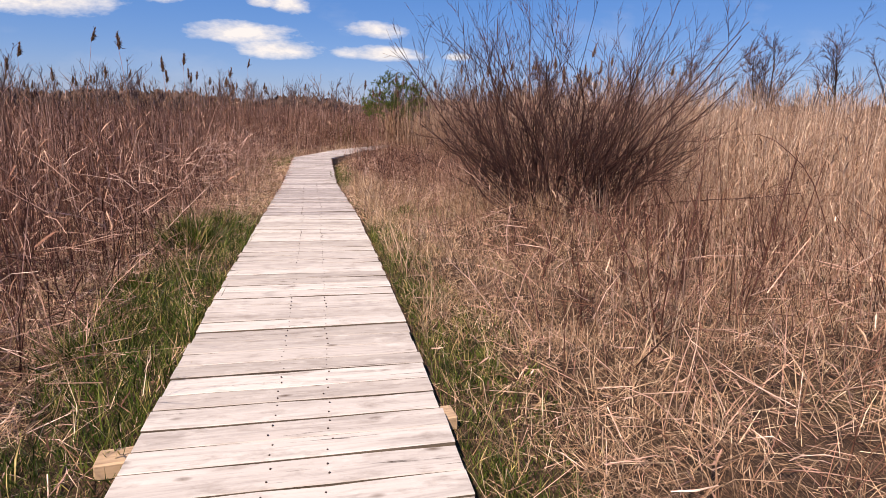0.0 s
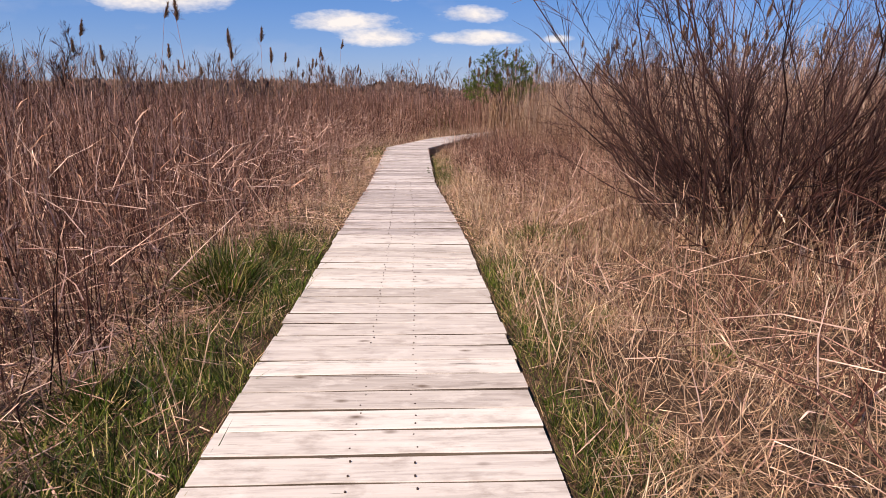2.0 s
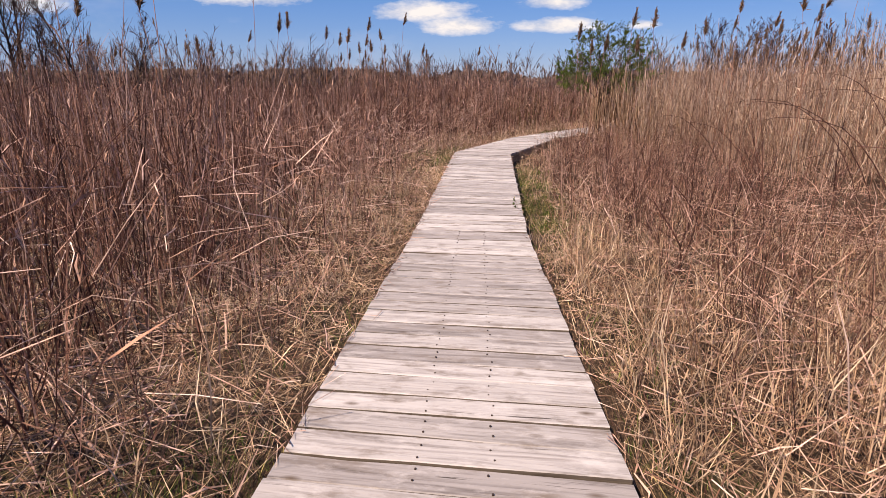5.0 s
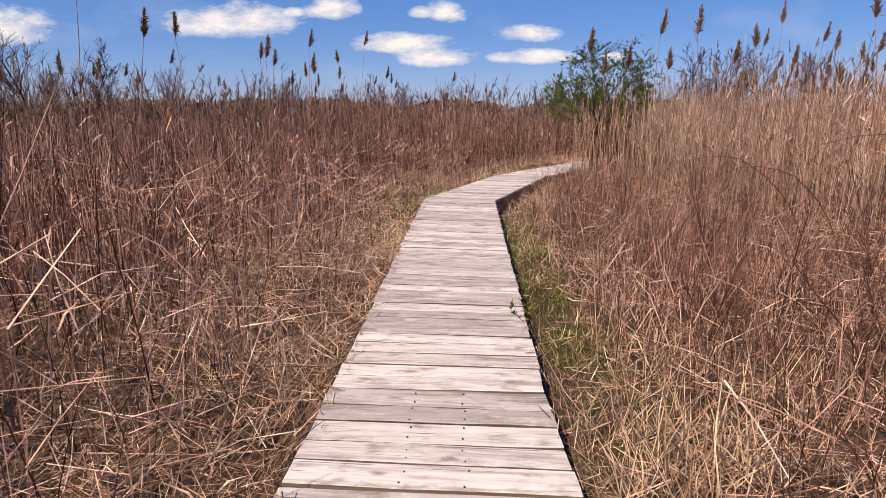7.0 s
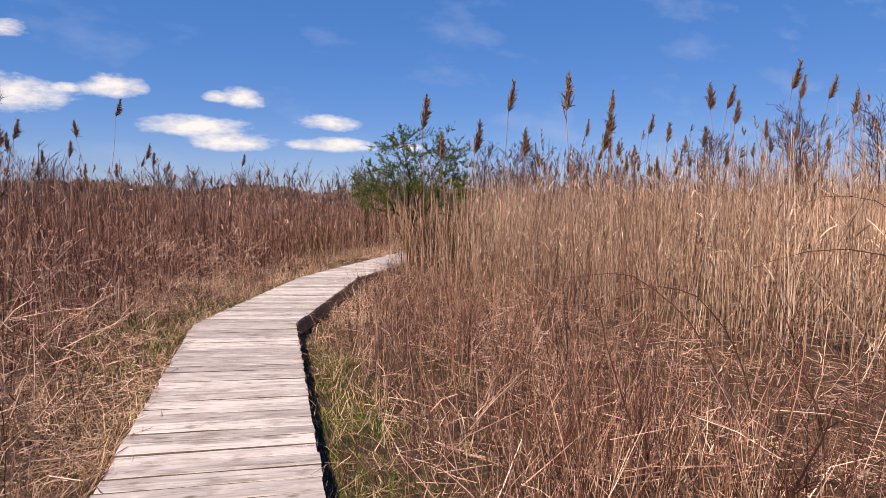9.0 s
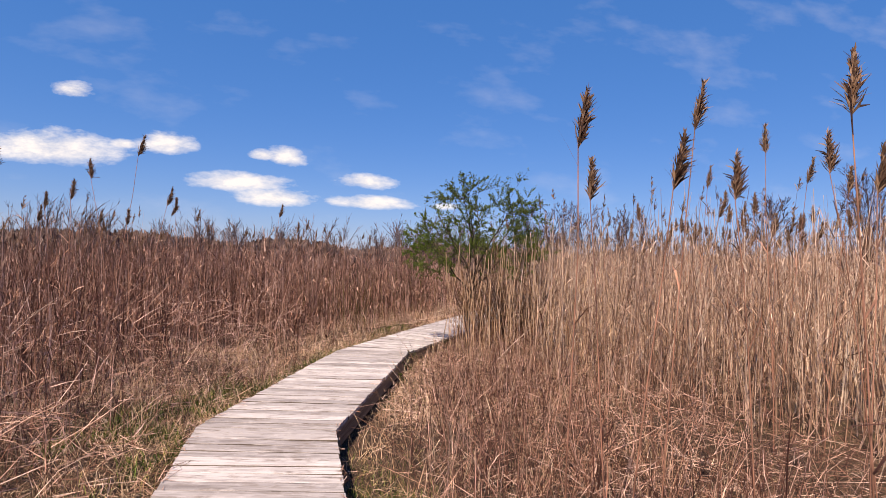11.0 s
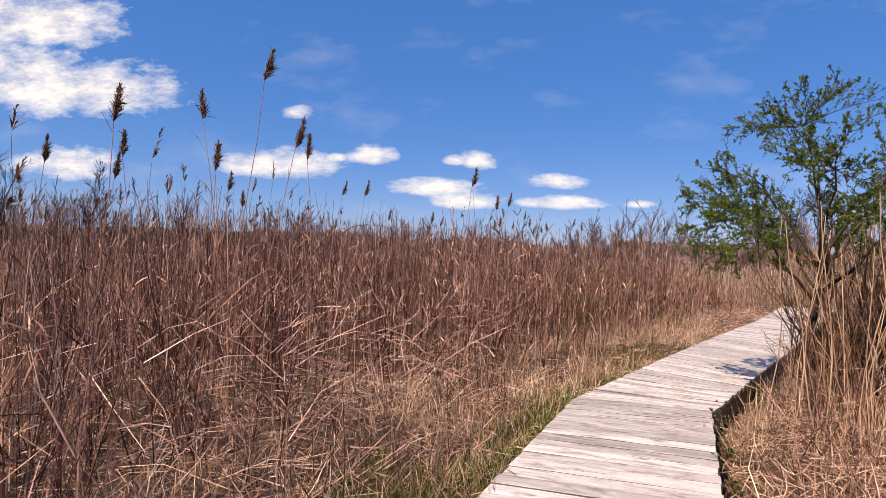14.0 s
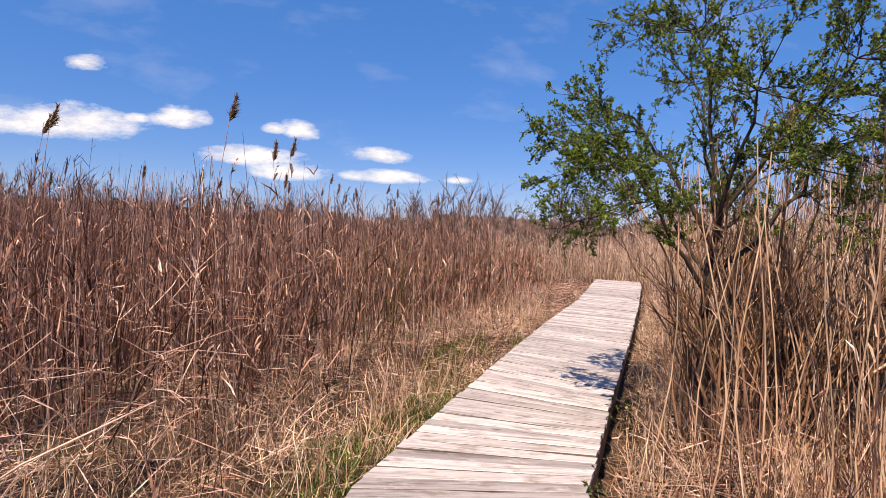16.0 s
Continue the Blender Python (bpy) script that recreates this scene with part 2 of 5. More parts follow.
def ground_material():
    m, nt, b = material("marsh_ground", 0.95)
    co = nt.nodes.new("ShaderNodeTexCoord")

    def tex(scale, detail, rough=0.6):
        n = node(nt, "ShaderNodeTexNoise", Scale=scale, Detail=detail, Roughness=rough)
        nt.links.new(co.outputs["Object"], n.inputs["Vector"])
        return n.outputs[0]

    def strands(turn):
        mp = nt.nodes.new("ShaderNodeMapping")
        mp.inputs["Rotation"].default_value, mp.inputs["Scale"].default_value = (0, 0, turn), (120, 9, 9)
        nt.links.new(co.outputs["Object"], mp.inputs[0])
        n = node(nt, "ShaderNodeTexNoise", Scale=1.0, Detail=4.0, Distortion=0.6)
        nt.links.new(mp.outputs[0], n.inputs["Vector"])
        return n.outputs[0]

    straws = calc(nt, "MAXIMUM", calc(nt, "MAXIMUM", strands(.4), strands(-.9)), strands(1.9))
    fine, mid, big = calc(nt, "MULTIPLY_ADD", tex(60, 6, 0.7), .5, calc(nt, "MULTIPLY_ADD", straws, 1.0, -.38)), tex(5, 5), tex(0.6, 4)
    c = ramp(nt, fine, [(0.30, (.022, .013, .010)), (0.46, (.075, .045, .032)), (0.58, (.22, .14, .098)), (0.72, (.46, .33, .24))])
    c = mixc(nt, "MULTIPLY", 0.7, c, ramp(nt, mid, [(0.3, (.45, .4, .36)), (0.62, (1.1, 1.1, 1.05))]))
    c = mixc(nt, "MIX", calc(nt, "MULTIPLY", calc(nt, "SUBTRACT", big, 0.58, clamp=True), 3.0, clamp=True), c, (.07, .085, .03))
    nt.links.new(c, b.inputs["Base Color"])
    bump = node(nt, "ShaderNodeBump", Strength=0.9, Distance=0.03)
    nt.links.new(fine, bump.inputs["Height"])
    nt.links.new(bump.outputs[0], b.inputs["Normal"])
    return m


M_GROUND = ground_material()


# ---- mesh helpers ----
def mesh_of(name, verts, quads, mat, smooth=False):
    verts, quads = np.asarray(verts, np.float32).reshape(-1, 3), np.asarray(quads, np.int32).reshape(-1, 4)
    me = bpy.data.meshes.new(name)
    me.vertices.add(len(verts))
    me.vertices.foreach_set("co", verts.ravel())
    me.loops.add(quads.size)
    me.loops.foreach_set("vertex_index", quads.ravel())
    me.polygons.add(len(quads))
    me.polygons.foreach_set("loop_start", np.arange(0, quads.size, 4, dtype=np.int32))
    me.polygons.foreach_set("loop_total", np.full(len(quads), 4, np.int32))
    me.polygons.foreach_set("use_smooth", np.full(len(quads), smooth, bool))
    me.materials.append(mat)
    me.update(calc_edges=True)
    me.validate()
    return me


def unit(v):
    return v / np.maximum(np.linalg.norm(v, axis=-1, keepdims=True), 1e-9)


class Soup:
    """Gathers many stalks and blades into one mesh."""

    def __init__(self):
        self.v, self.q, self.n = [], [], 0

    def tubes(self, P, R, sides=3):
        N, K, _ = P.shape
        if N == 0:
            return self
        t = unit(P[:, -1] - P[:, 0])
        ref = np.where(np.abs(t[:, 2:3]) > 0.8, np.array([[0.8, 0.6, 0.0]]), np.array([[0.0, 0.0, 1.0]]))
        a = unit(np.cross(t, ref))
        b = np.cross(t, a)
        ang = np.arange(sides) * 2 * np.pi / sides
        ring = np.cos(ang)[None, :, None] * a[:, None, :] + np.sin(ang)[None, :, None] * b[:, None, :]
        V = P[:, :, None, :] + R[:, :, None, None] * ring[:, None, :, :]
        i = np.arange(N)[:, None, None] * (K * sides) + np.arange(K - 1)[None, :, None] * sides
        s, s2 = np.arange(sides)[None, None, :], (np.arange(sides)[None, None, :] + 1) % sides
        Q = np.stack([i + s, i + s2, i + sides + s2, i + sides + s], -1)
        self.v.append(V.reshape(-1, 3)), self.q.append(Q.reshape(-1, 4) + self.n)
        self.n += N * K * sides
        return self

    def ribbons(self, P, W, side):
        N, K, _ = P.shape
        if N == 0:
            return self
        V = np.stack([P - W[:, :, None] * side[:, None, :], P + W[:, :, None] * side[:, None, :]], 2)
        i = np.arange(N)[:, None] * (K * 2) + np.arange(K - 1)[None, :] * 2
        Q = np.stack([i, i + 1, i + 3, i + 2], -1)
        self.v.append(V.reshape(-1, 3)), self.q.append(Q.reshape(-1, 4) + self.n)
        self.n += N * K * 2
        return self

    def mesh(self, name, mat, smooth=False):
        return mesh_of(name, np.concatenate(self.v), np.concatenate(self.q), mat, smooth)


def stuff(name, soup, mat, label, category):
    return tagged(new(name, soup.mesh(name, mat)), label, category, kind="stuff")


def part(name, mesh, parent, label=""):
    ob = new(name, mesh)
    ob.parent = parent
    return tagged(ob, label)


def empty(name, m, label, category, group="", kind=""):
    ob = new(name)
    ob.matrix_world = m
    return tagged(ob, label, category, group, kind)


def box_mesh(name, sx, sy, sz, mat, bevel=0.006):
    bm = bmesh.new()
    bmesh.ops.create_cube(bm, size=1.0, matrix=Matrix.Diagonal((sx, sy, sz, 1)))
    bmesh.ops.bevel(bm, geom=list(bm.edges), offset=bevel, segments=1, affect="EDGES")
    me = bpy.data.meshes.new(name)
    bm.to_mesh(me)
    bm.free()
    me.materials.append(mat)
    return me


def patchy(x, y, scale, seed):
    """Smooth noise 0..1 over the plan."""
    r = np.random.default_rng(seed).random((64, 64))
    u, v = np.asarray(x) / scale + 500, np.asarray(y) / scale + 500
    i, j = np.floor(u).astype(int), np.floor(v).astype(int)
    f, g = u - i, v - j
    f, g = f * f * (3 - 2 * f), g * g * (3 - 2 * g)
    a, b, c, d = r[i % 64, j % 64], r[(i + 1) % 64, j % 64], r[i % 64, (j + 1) % 64], r[(i + 1) % 64, (j + 1) % 64]
    return (a * (1 - f) + b * f) * (1 - g) + (c * (1 - f) + d * f) * g


# ---- the plan: edges of the boardwalk, ground height ----
LEFT = [(-4, -.72), (2.4, -.72), (5.0, -.765), (9.2, -.79), (13.5, -.80), (21.25, -.99), (25.78, .47), (28.57, 2.06), (31.4, 3.72), (35, 5.95), (41.6, 9.6)]
RIGHT = [(-4, .80), (3.0, .785), (5.03, .765), (9.15, .65), (13.5, .39), (21.0, .32), (25.56, 1.73), (27.55, 2.93), (29.7, 4.27), (34.1, 6.95), (40.5, 10.75)]
LY, LX = np.array(LEFT).T
RY, RX = np.array(RIGHT).T


def left_edge(y):
    return np.interp(y, LY, LX)


def right_edge(y):
    return np.interp(y, RY, RX)


def ground_z(x, y):
    x, y = np.asarray(x, float), np.asarray(y, float)
    base = np.interp(y, [0, 8, 13, 20, 45], [-.13, -.13, -.17, -.27, -.24])
    d = np.maximum(left_edge(y) - x, x - right_edge(y))
    rough_part = (patchy(x, y, 0.7, 3) - .45) * .26 + (patchy(x, y, 3.1, 4) - .5) * .26
    return base + rough_part * np.clip((d + .1) / 1.2, 0.05, 1)


def on_ground(x, y, up=0.0):
    return np.stack([x, y, ground_z(x, y) + up], -1)


def build_ground():
    near = np.arange(-14, 34.01, .3)
    gx = np.concatenate([[-1500, -500, -220, -110, -65, -45, -32, -24, -18], near[20:-40] - 2, [30, 40, 55, 80, 130, 250, 600, 1500]])
    gy = np.concatenate([[-1500, -400, -120, -50, -25, -12, -8], np.arange(-6, 48, .3), [50, 55, 62, 72, 90, 130, 220, 500, 1500]])
    gx = np.unique(gx)
    X, Y = np.meshgrid(gx, gy, indexing="ij")
    V = np.stack([X, Y, ground_z(X, Y)], -1).reshape(-1, 3)
    n = len(gy)
    I, J = np.meshgrid(np.arange(len(gx) - 1), np.arange(n - 1), indexing="ij")
    a = (I * n + J).ravel()
    Q = np.stack([a, a + n, a + n + 1, a + 1], -1)
    tagged(new("ground", mesh_of("ground", V, Q, M_GROUND, True)), "brown marsh ground matted with dead reed litter", "ground", kind="structure")


build_ground()

# ---- growth helpers ----
rng = np.random.default_rng(11)


def scatter(n, x0, x1, y0, y1, keep):
    """n points of the plan in a box for which keep(x, y) gives a chance 0..1."""
    out, total = [], 0
    for _ in range(40):
        x, y = rng.uniform(x0, x1, n * 2), rng.uniform(y0, y1, n * 2)
        ok = rng.random(n * 2) < keep(x, y)
        out.append(np.stack([x[ok], y[ok]], -1))
        total += ok.sum()
        if total >= n:
            break
    p = np.concatenate(out)[:n]
    return p[:, 0], p[:, 1]


def heading(n):
    a = rng.uniform(0, 2 * np.pi, n)
    return np.stack([np.cos(a), np.sin(a), np.zeros(n)], -1)


def grow(start, way, length, r, K=4, wob=.06, up=0.0, tip=.35):
    """Curved stalks from start along way."""
    N = len(start)
    s = np.linspace(0, 1, K)
    bend = rng.normal(0, 1, (N, 3)) * wob
    bend2 = rng.normal(0, 1, (N, 3)) * wob * .6
    L = length[:, None, None]
    P = start[:, None] + way[:, None] * (L * s[None, :, None]) + L * (bend[:, None] * (s ** 2)[None, :, None] + bend2[:, None] * np.sin(s * 5)[None, :, None] * .5)
    P[:, :, 2] += (up * length[:, None]) * (s ** 2)[None]
    R = r[:, None] * (1 - (1 - tip) * s[None])
    return P, R


def spawn(P, R, n, smin, smax, angle, lfac, length, rfac=.6):
    """Side shoots: n on each stalk."""
    N, K, _ = P.shape
    s = rng.uniform(smin, smax, (N, n)) * (K - 1)
    i = np.minimum(s.astype(int), K - 2)
    f = (s - i)[..., None]
    row = np.arange(N)[:, None]
    a, b = P[row, i], P[row, i + 1]
    start = a * (1 - f) + b * f
    along = unit(b - a)
    side = unit(np.cross(along, rng.normal(0, 1, along.shape)))
    ang = (angle * rng.uniform(.6, 1.3, (N, n)))[..., None]
    way = along * np.cos(ang) + side * np.sin(ang)
    L = length[:, None] * lfac * rng.uniform(.55, 1.25, (N, n)) * (1.15 - .5 * s / (K - 1))
    r = (R[row, i] * (1 - f[..., 0]) + R[row, i + 1] * f[..., 0]) * rfac
    return start.reshape(-1, 3), way.reshape(-1, 3), L.ravel(), r.ravel()


# ---- boardwalk ----
def stations(y0, y1, pitch):
    """Matching points on both edges, y along the left and the right."""
    n = max(1, round((y1 - y0) / pitch))
    return np.linspace(0, 1, n + 1)


def plank_mesh(a, b, c, d, mat, thick, seed):
    """A plank between left points a, c (near, far) and right points b, d, in its own space, with worn edges."""
    r = random.Random(seed)
    a, b, c, d = (Vector((*p, 0)) for p in (a, b, c, d))
    mid = (a + b + c + d) / 4
    ax = ((b + d) - (a + c)).normalized()
    turn = math.atan2(ax.y, ax.x)
    m = Matrix.Translation(mid) @ Matrix.Rotation(turn, 4, "Z")
    inv = m.inverted()
    a, b, c, d = (inv @ p for p in (a, b, c, d))
    over0, over1 = r.uniform(-.006, .012), r.uniform(-.006, .012)
    steps = 6
    verts, quads = [], []
    gap_n, gap_f = (r.uniform(.003, .008) + (r.uniform(.002, .005) if r.random() < .2 else 0) for _ in "nf")
    skew_n, skew_f = r.uniform(-.004, .004), r.uniform(-.004, .004)
    lift, tilt = r.uniform(-.004, .004), r.uniform(-.004, .004)
    for k in range(steps):
        f = k / (steps - 1)
        near, far = a.lerp(b, f), c.lerp(d, f)
        x = near.x * .5 + far.x * .5 + (-over0 if k == 0 else over1 if k == steps - 1 else 0)
        w1 = r.uniform(-.0025, .0025) + (r.uniform(0, .012) if r.random() < .07 else 0)
        w2 = r.uniform(-.0025, .0025) + (r.uniform(0, .012) if r.random() < .07 else 0)
        xn, xf = near.x + (x - (near.x + far.x) / 2), far.x + (x - (near.x + far.x) / 2)
        yn, yf = near.y + max(.001, gap_n + skew_n * (f - .5) * 2) + w1, far.y - max(.001, gap_f + skew_f * (f - .5) * 2) - w2
        z = lift + tilt * (f - .5) * 2 + r.uniform(-.0015, .0015)
        ch = .004
        verts += [(xn, yn, z - thick), (xn, yn, z - ch), (xn, yn + ch, z), (xf, yf - ch, z), (xf, yf, z - ch), (xf, yf, z - thick)]
    for k in range(steps - 1):
        o = k * 6
        quads += [(o + i, o + 6 + i, o + 6 + (i + 1) % 6, o + (i + 1) % 6) for i in range(6)]
    quads += [(0, 1, 4, 5), (1, 2, 3, 4)]
    e = (steps - 1) * 6
    quads += [(e + 5, e + 4, e + 1, e), (e + 4, e + 3, e + 2, e + 1)]
    me = mesh_of("plank", verts, quads, mat)
    # near and far side faces get the darker colour, so gaps read as shaded
    me.materials.append(M_GAP_SHADE)
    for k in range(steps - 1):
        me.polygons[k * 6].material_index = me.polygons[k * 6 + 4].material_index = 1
    return me, m


SECTIONS = [  # left y near and far, right y near and far, pitch, wood
    (-4.0, 5.0, -4.0, 5.03, .192, M_PLANK_PALE), (5.0, 9.2, 5.03, 9.15, .19, M_PLANK_PALE),
    (9.2, 13.5, 9.15, 13.5, .178, M_PLANK_GREY), (13.5, 21.25, 13.5, 21.0, .172, M_PLANK_GREY),
    (21.25, 25.78, 21.0, 25.56, .172, M_PLANK_GREY), (25.78, 28.57, 25.56, 27.55, .15, M_PLANK_GREY),
    (28.57, 35.0, 27.55, 34.1, .16, M_PLANK_GREY), (35.0, 41.6, 34.1, 40.5, .16, M_PLANK_GREY)]


def build_boardwalk():
    walk_ob = empty("boardwalk", pose(0, 0, 0), "weathered grey wooden plank boardwalk winding across the marsh", "boardwalk", kind="structure")
    seed = 0
    nails = Soup()
    for l0, l1, r0, r1, pitch, mat in SECTIONS:
        fr = stations(min(l0, r0), max(l1, r1), pitch)
        jit = fr.copy()
        jit[1:-1] += rng.uniform(-.08, .08, len(fr) - 2) / len(fr)
        for f0, f1 in zip(jit[:-1], jit[1:]):
            seed += 1
            ln, lf, rn, rf = l0 + (l1 - l0) * f0, l0 + (l1 - l0) * f1, r0 + (r1 - r0) * f0, r0 + (r1 - r0) * f1
            pa, pc = (float(left_edge(ln)), ln), (float(left_edge(lf)), lf)
            pb, pd = (float(right_edge(rn)), rn), (float(right_edge(rf)), rf)
            me, m = plank_mesh(pa, pb, pc, pd, mat, .04, seed)
            ob = part("plank", me, walk_ob)
            ob.matrix_world = m
            spots = [.42, .60] if l1 < 9.5 else [.40, .62]
            for s in (spots if l1 < 13.6 else []):
                for q in (.25, .72):
                    px = (pa[0] * (1 - s) + pb[0] * s) * (1 - q) + (pc[0] * (1 - s) + pd[0] * s) * q
                    py = (pa[1] * (1 - s) + pb[1] * s) * (1 - q) + (pc[1] * (1 - s) + pd[1] * s) * q
                    o = rng.normal(0, .008, 2)
                    nails.tubes(np.array([[[px + o[0], py + o[1], -.002], [px + o[0], py + o[1], .0045], [px + o[0], py + o[1], .005]]]), np.array([[.0048, .0048, .0003]]), 5)
        # stringers under the planks, set in from the edge
        for edge, ya, yb, inset in ((left_edge, l0, l1, .03), (right_edge, r0, r1, -.03)):
            ya, yb = ya + .03, yb - .03
            A, B = Vector((float(edge(ya)) + inset, ya, 0)), Vector((float(edge(yb)) + inset, yb, 0))
            me = box_mesh("stringer", (B - A).length, .045, .19, M_TIMBER)
            st = part("stringer", me, walk_ob, "dark damp timber stringer")
            st.matrix_world = Matrix.Translation((A + B) / 2 + Vector((0, 0, -.04 - .097))) @ Matrix.Rotation(math.atan2(B.y - A.y, B.x - A.x), 4, "Z")
    tagged(part("nail_heads", nails.mesh("nail_heads", M_NAIL), walk_ob, "rusty dark nail heads in rows"), kind="stuff")
    # cross sleepers whose ends stick out past the planks
    for y, e0, e1, mat in ((2.87, .18, .10, M_BLOCK), (4.93, .02, .07, M_TIMBER), (9.2, .03, .03, M_TIMBER), (13.5, .03, .03, M_TIMBER),
                           (17.4, .02, .02, M_TIMBER), (21.1, .02, .02, M_TIMBER), (25.6, .02, .02, M_TIMBER)):
        x0, x1 = float(left_edge(y)) - e0, float(right_edge(y)) + e1
        s = part("sleeper", box_mesh("sleeper", x1 - x0, .14, .085, mat, .008), walk_ob, "squared timber sleeper under the planks")
        s.matrix_world = pose((x0 + x1) / 2, y, -.04 - .19 + .06 if mat is not M_BLOCK else -.1, 0, 0, 1.5 if mat is not M_BLOCK else 6)


# ---- reed beds ----
def clear_of_walk(x, y, margin):
    return ((left_edge(y) - x) > margin) | ((x - right_edge(y)) > margin)


def left_bed(x, y):
    d = left_edge(y) - x
    p = np.clip((d - np.interp(y, [0, 21, 24, 32, 45], [.7, .7, 1.9, 1.8, 1.2])) / 1.6, .03, 1) * np.clip((y - 1) / 5, .4, 1)
    return np.where(d > .5, p * (.35 + .65 * patchy(x, y, 1.3, 5)), 0)


def right_bed(x, y):
    start = np.interp(y, [0, 6, 10, 14, 18, 20, 22, 24, 26, 28, 34, 45], [8, 6.8, 6.2, 5.9, 5.4, 5.0, 4.1, 3.0, 2.75, 3.9, 7.6, 12])
    d = x - start
    return np.where(d > 0, np.clip(d / 1.2, .1, 1) * (.4 + .6 * patchy(x, y, 1.2, 6)), 0)


def reed_stalks(soup, x, y, height, r, lean=.09, K=3, sides=3):
    n = len(x)
    wild = np.where(rng.random(n) < .24, 4.0, 1.0) * lean
    way = unit(np.stack([rng.normal(.03, 1, n) * wild, rng.normal(0, 1, n) * wild, np.ones(n)], -1))
    P, R = grow(on_ground(x, y, -.03), way, height, r, K, .05, 0, .45)
    far = (y > 25) | (x < -7) | (x > 7)
    soup.tubes(P[~far], R[~far], sides)
    soup.tubes(P[far][:, [0, -1]], R[far][:, [0, -1]], sides)
    return P


def reed_leaves(soup, P, n, length=(.15, .4), w=.006):
    """Dry drooping leaves on stalks."""
    st, way, _, _ = spawn(P, np.full(P.shape[:2], .003), n, .25, .98, .55, 1, np.ones(len(P)))
    L = rng.uniform(*length, len(st))
    P2, _ = grow(st, way, L, L, 3, .1, -.3)
    W = np.array([.7, 1, .15])[None] * (w * rng.uniform(.6, 1.3, len(st)))[:, None]
    soup.ribbons(P2, W, unit(np.cross(way, np.array([0, 0, 1.0])) + rng.normal(0, .35, way.shape)))


def plume_ribbons(soup, base, way, length, full, count, w=.0035):
    """Feathery seed heads: many fine strands that droop to one side."""
    N = len(base)
    s = rng.beta(1.2, 1.5, (N, count))
    st = base[:, None] + way[:, None] * (length[:, None] * s)[..., None]
    droop = unit(np.stack([rng.normal(.6, .3, N), rng.normal(-.2, .3, N), np.zeros(N)], -1))
    d = unit(way[:, None] * 1.0 + rng.normal(0, .26, (N, count, 3)) + droop[:, None] * .2)
    L = (full[:, None] * (1.1 - .75 * s) * rng.uniform(.7, 1.4, (N, count))).ravel()
    P, _ = grow(st.reshape(-1, 3), d.reshape(-1, 3), L, L, 3, .12, -.15)
    W = np.array([.5, 1.0, .2])[None] * (w * rng.uniform(.6, 1.4, len(L)))[:, None]
    soup.ribbons(P, W, unit(rng.normal(0, 1, (len(L), 3))))


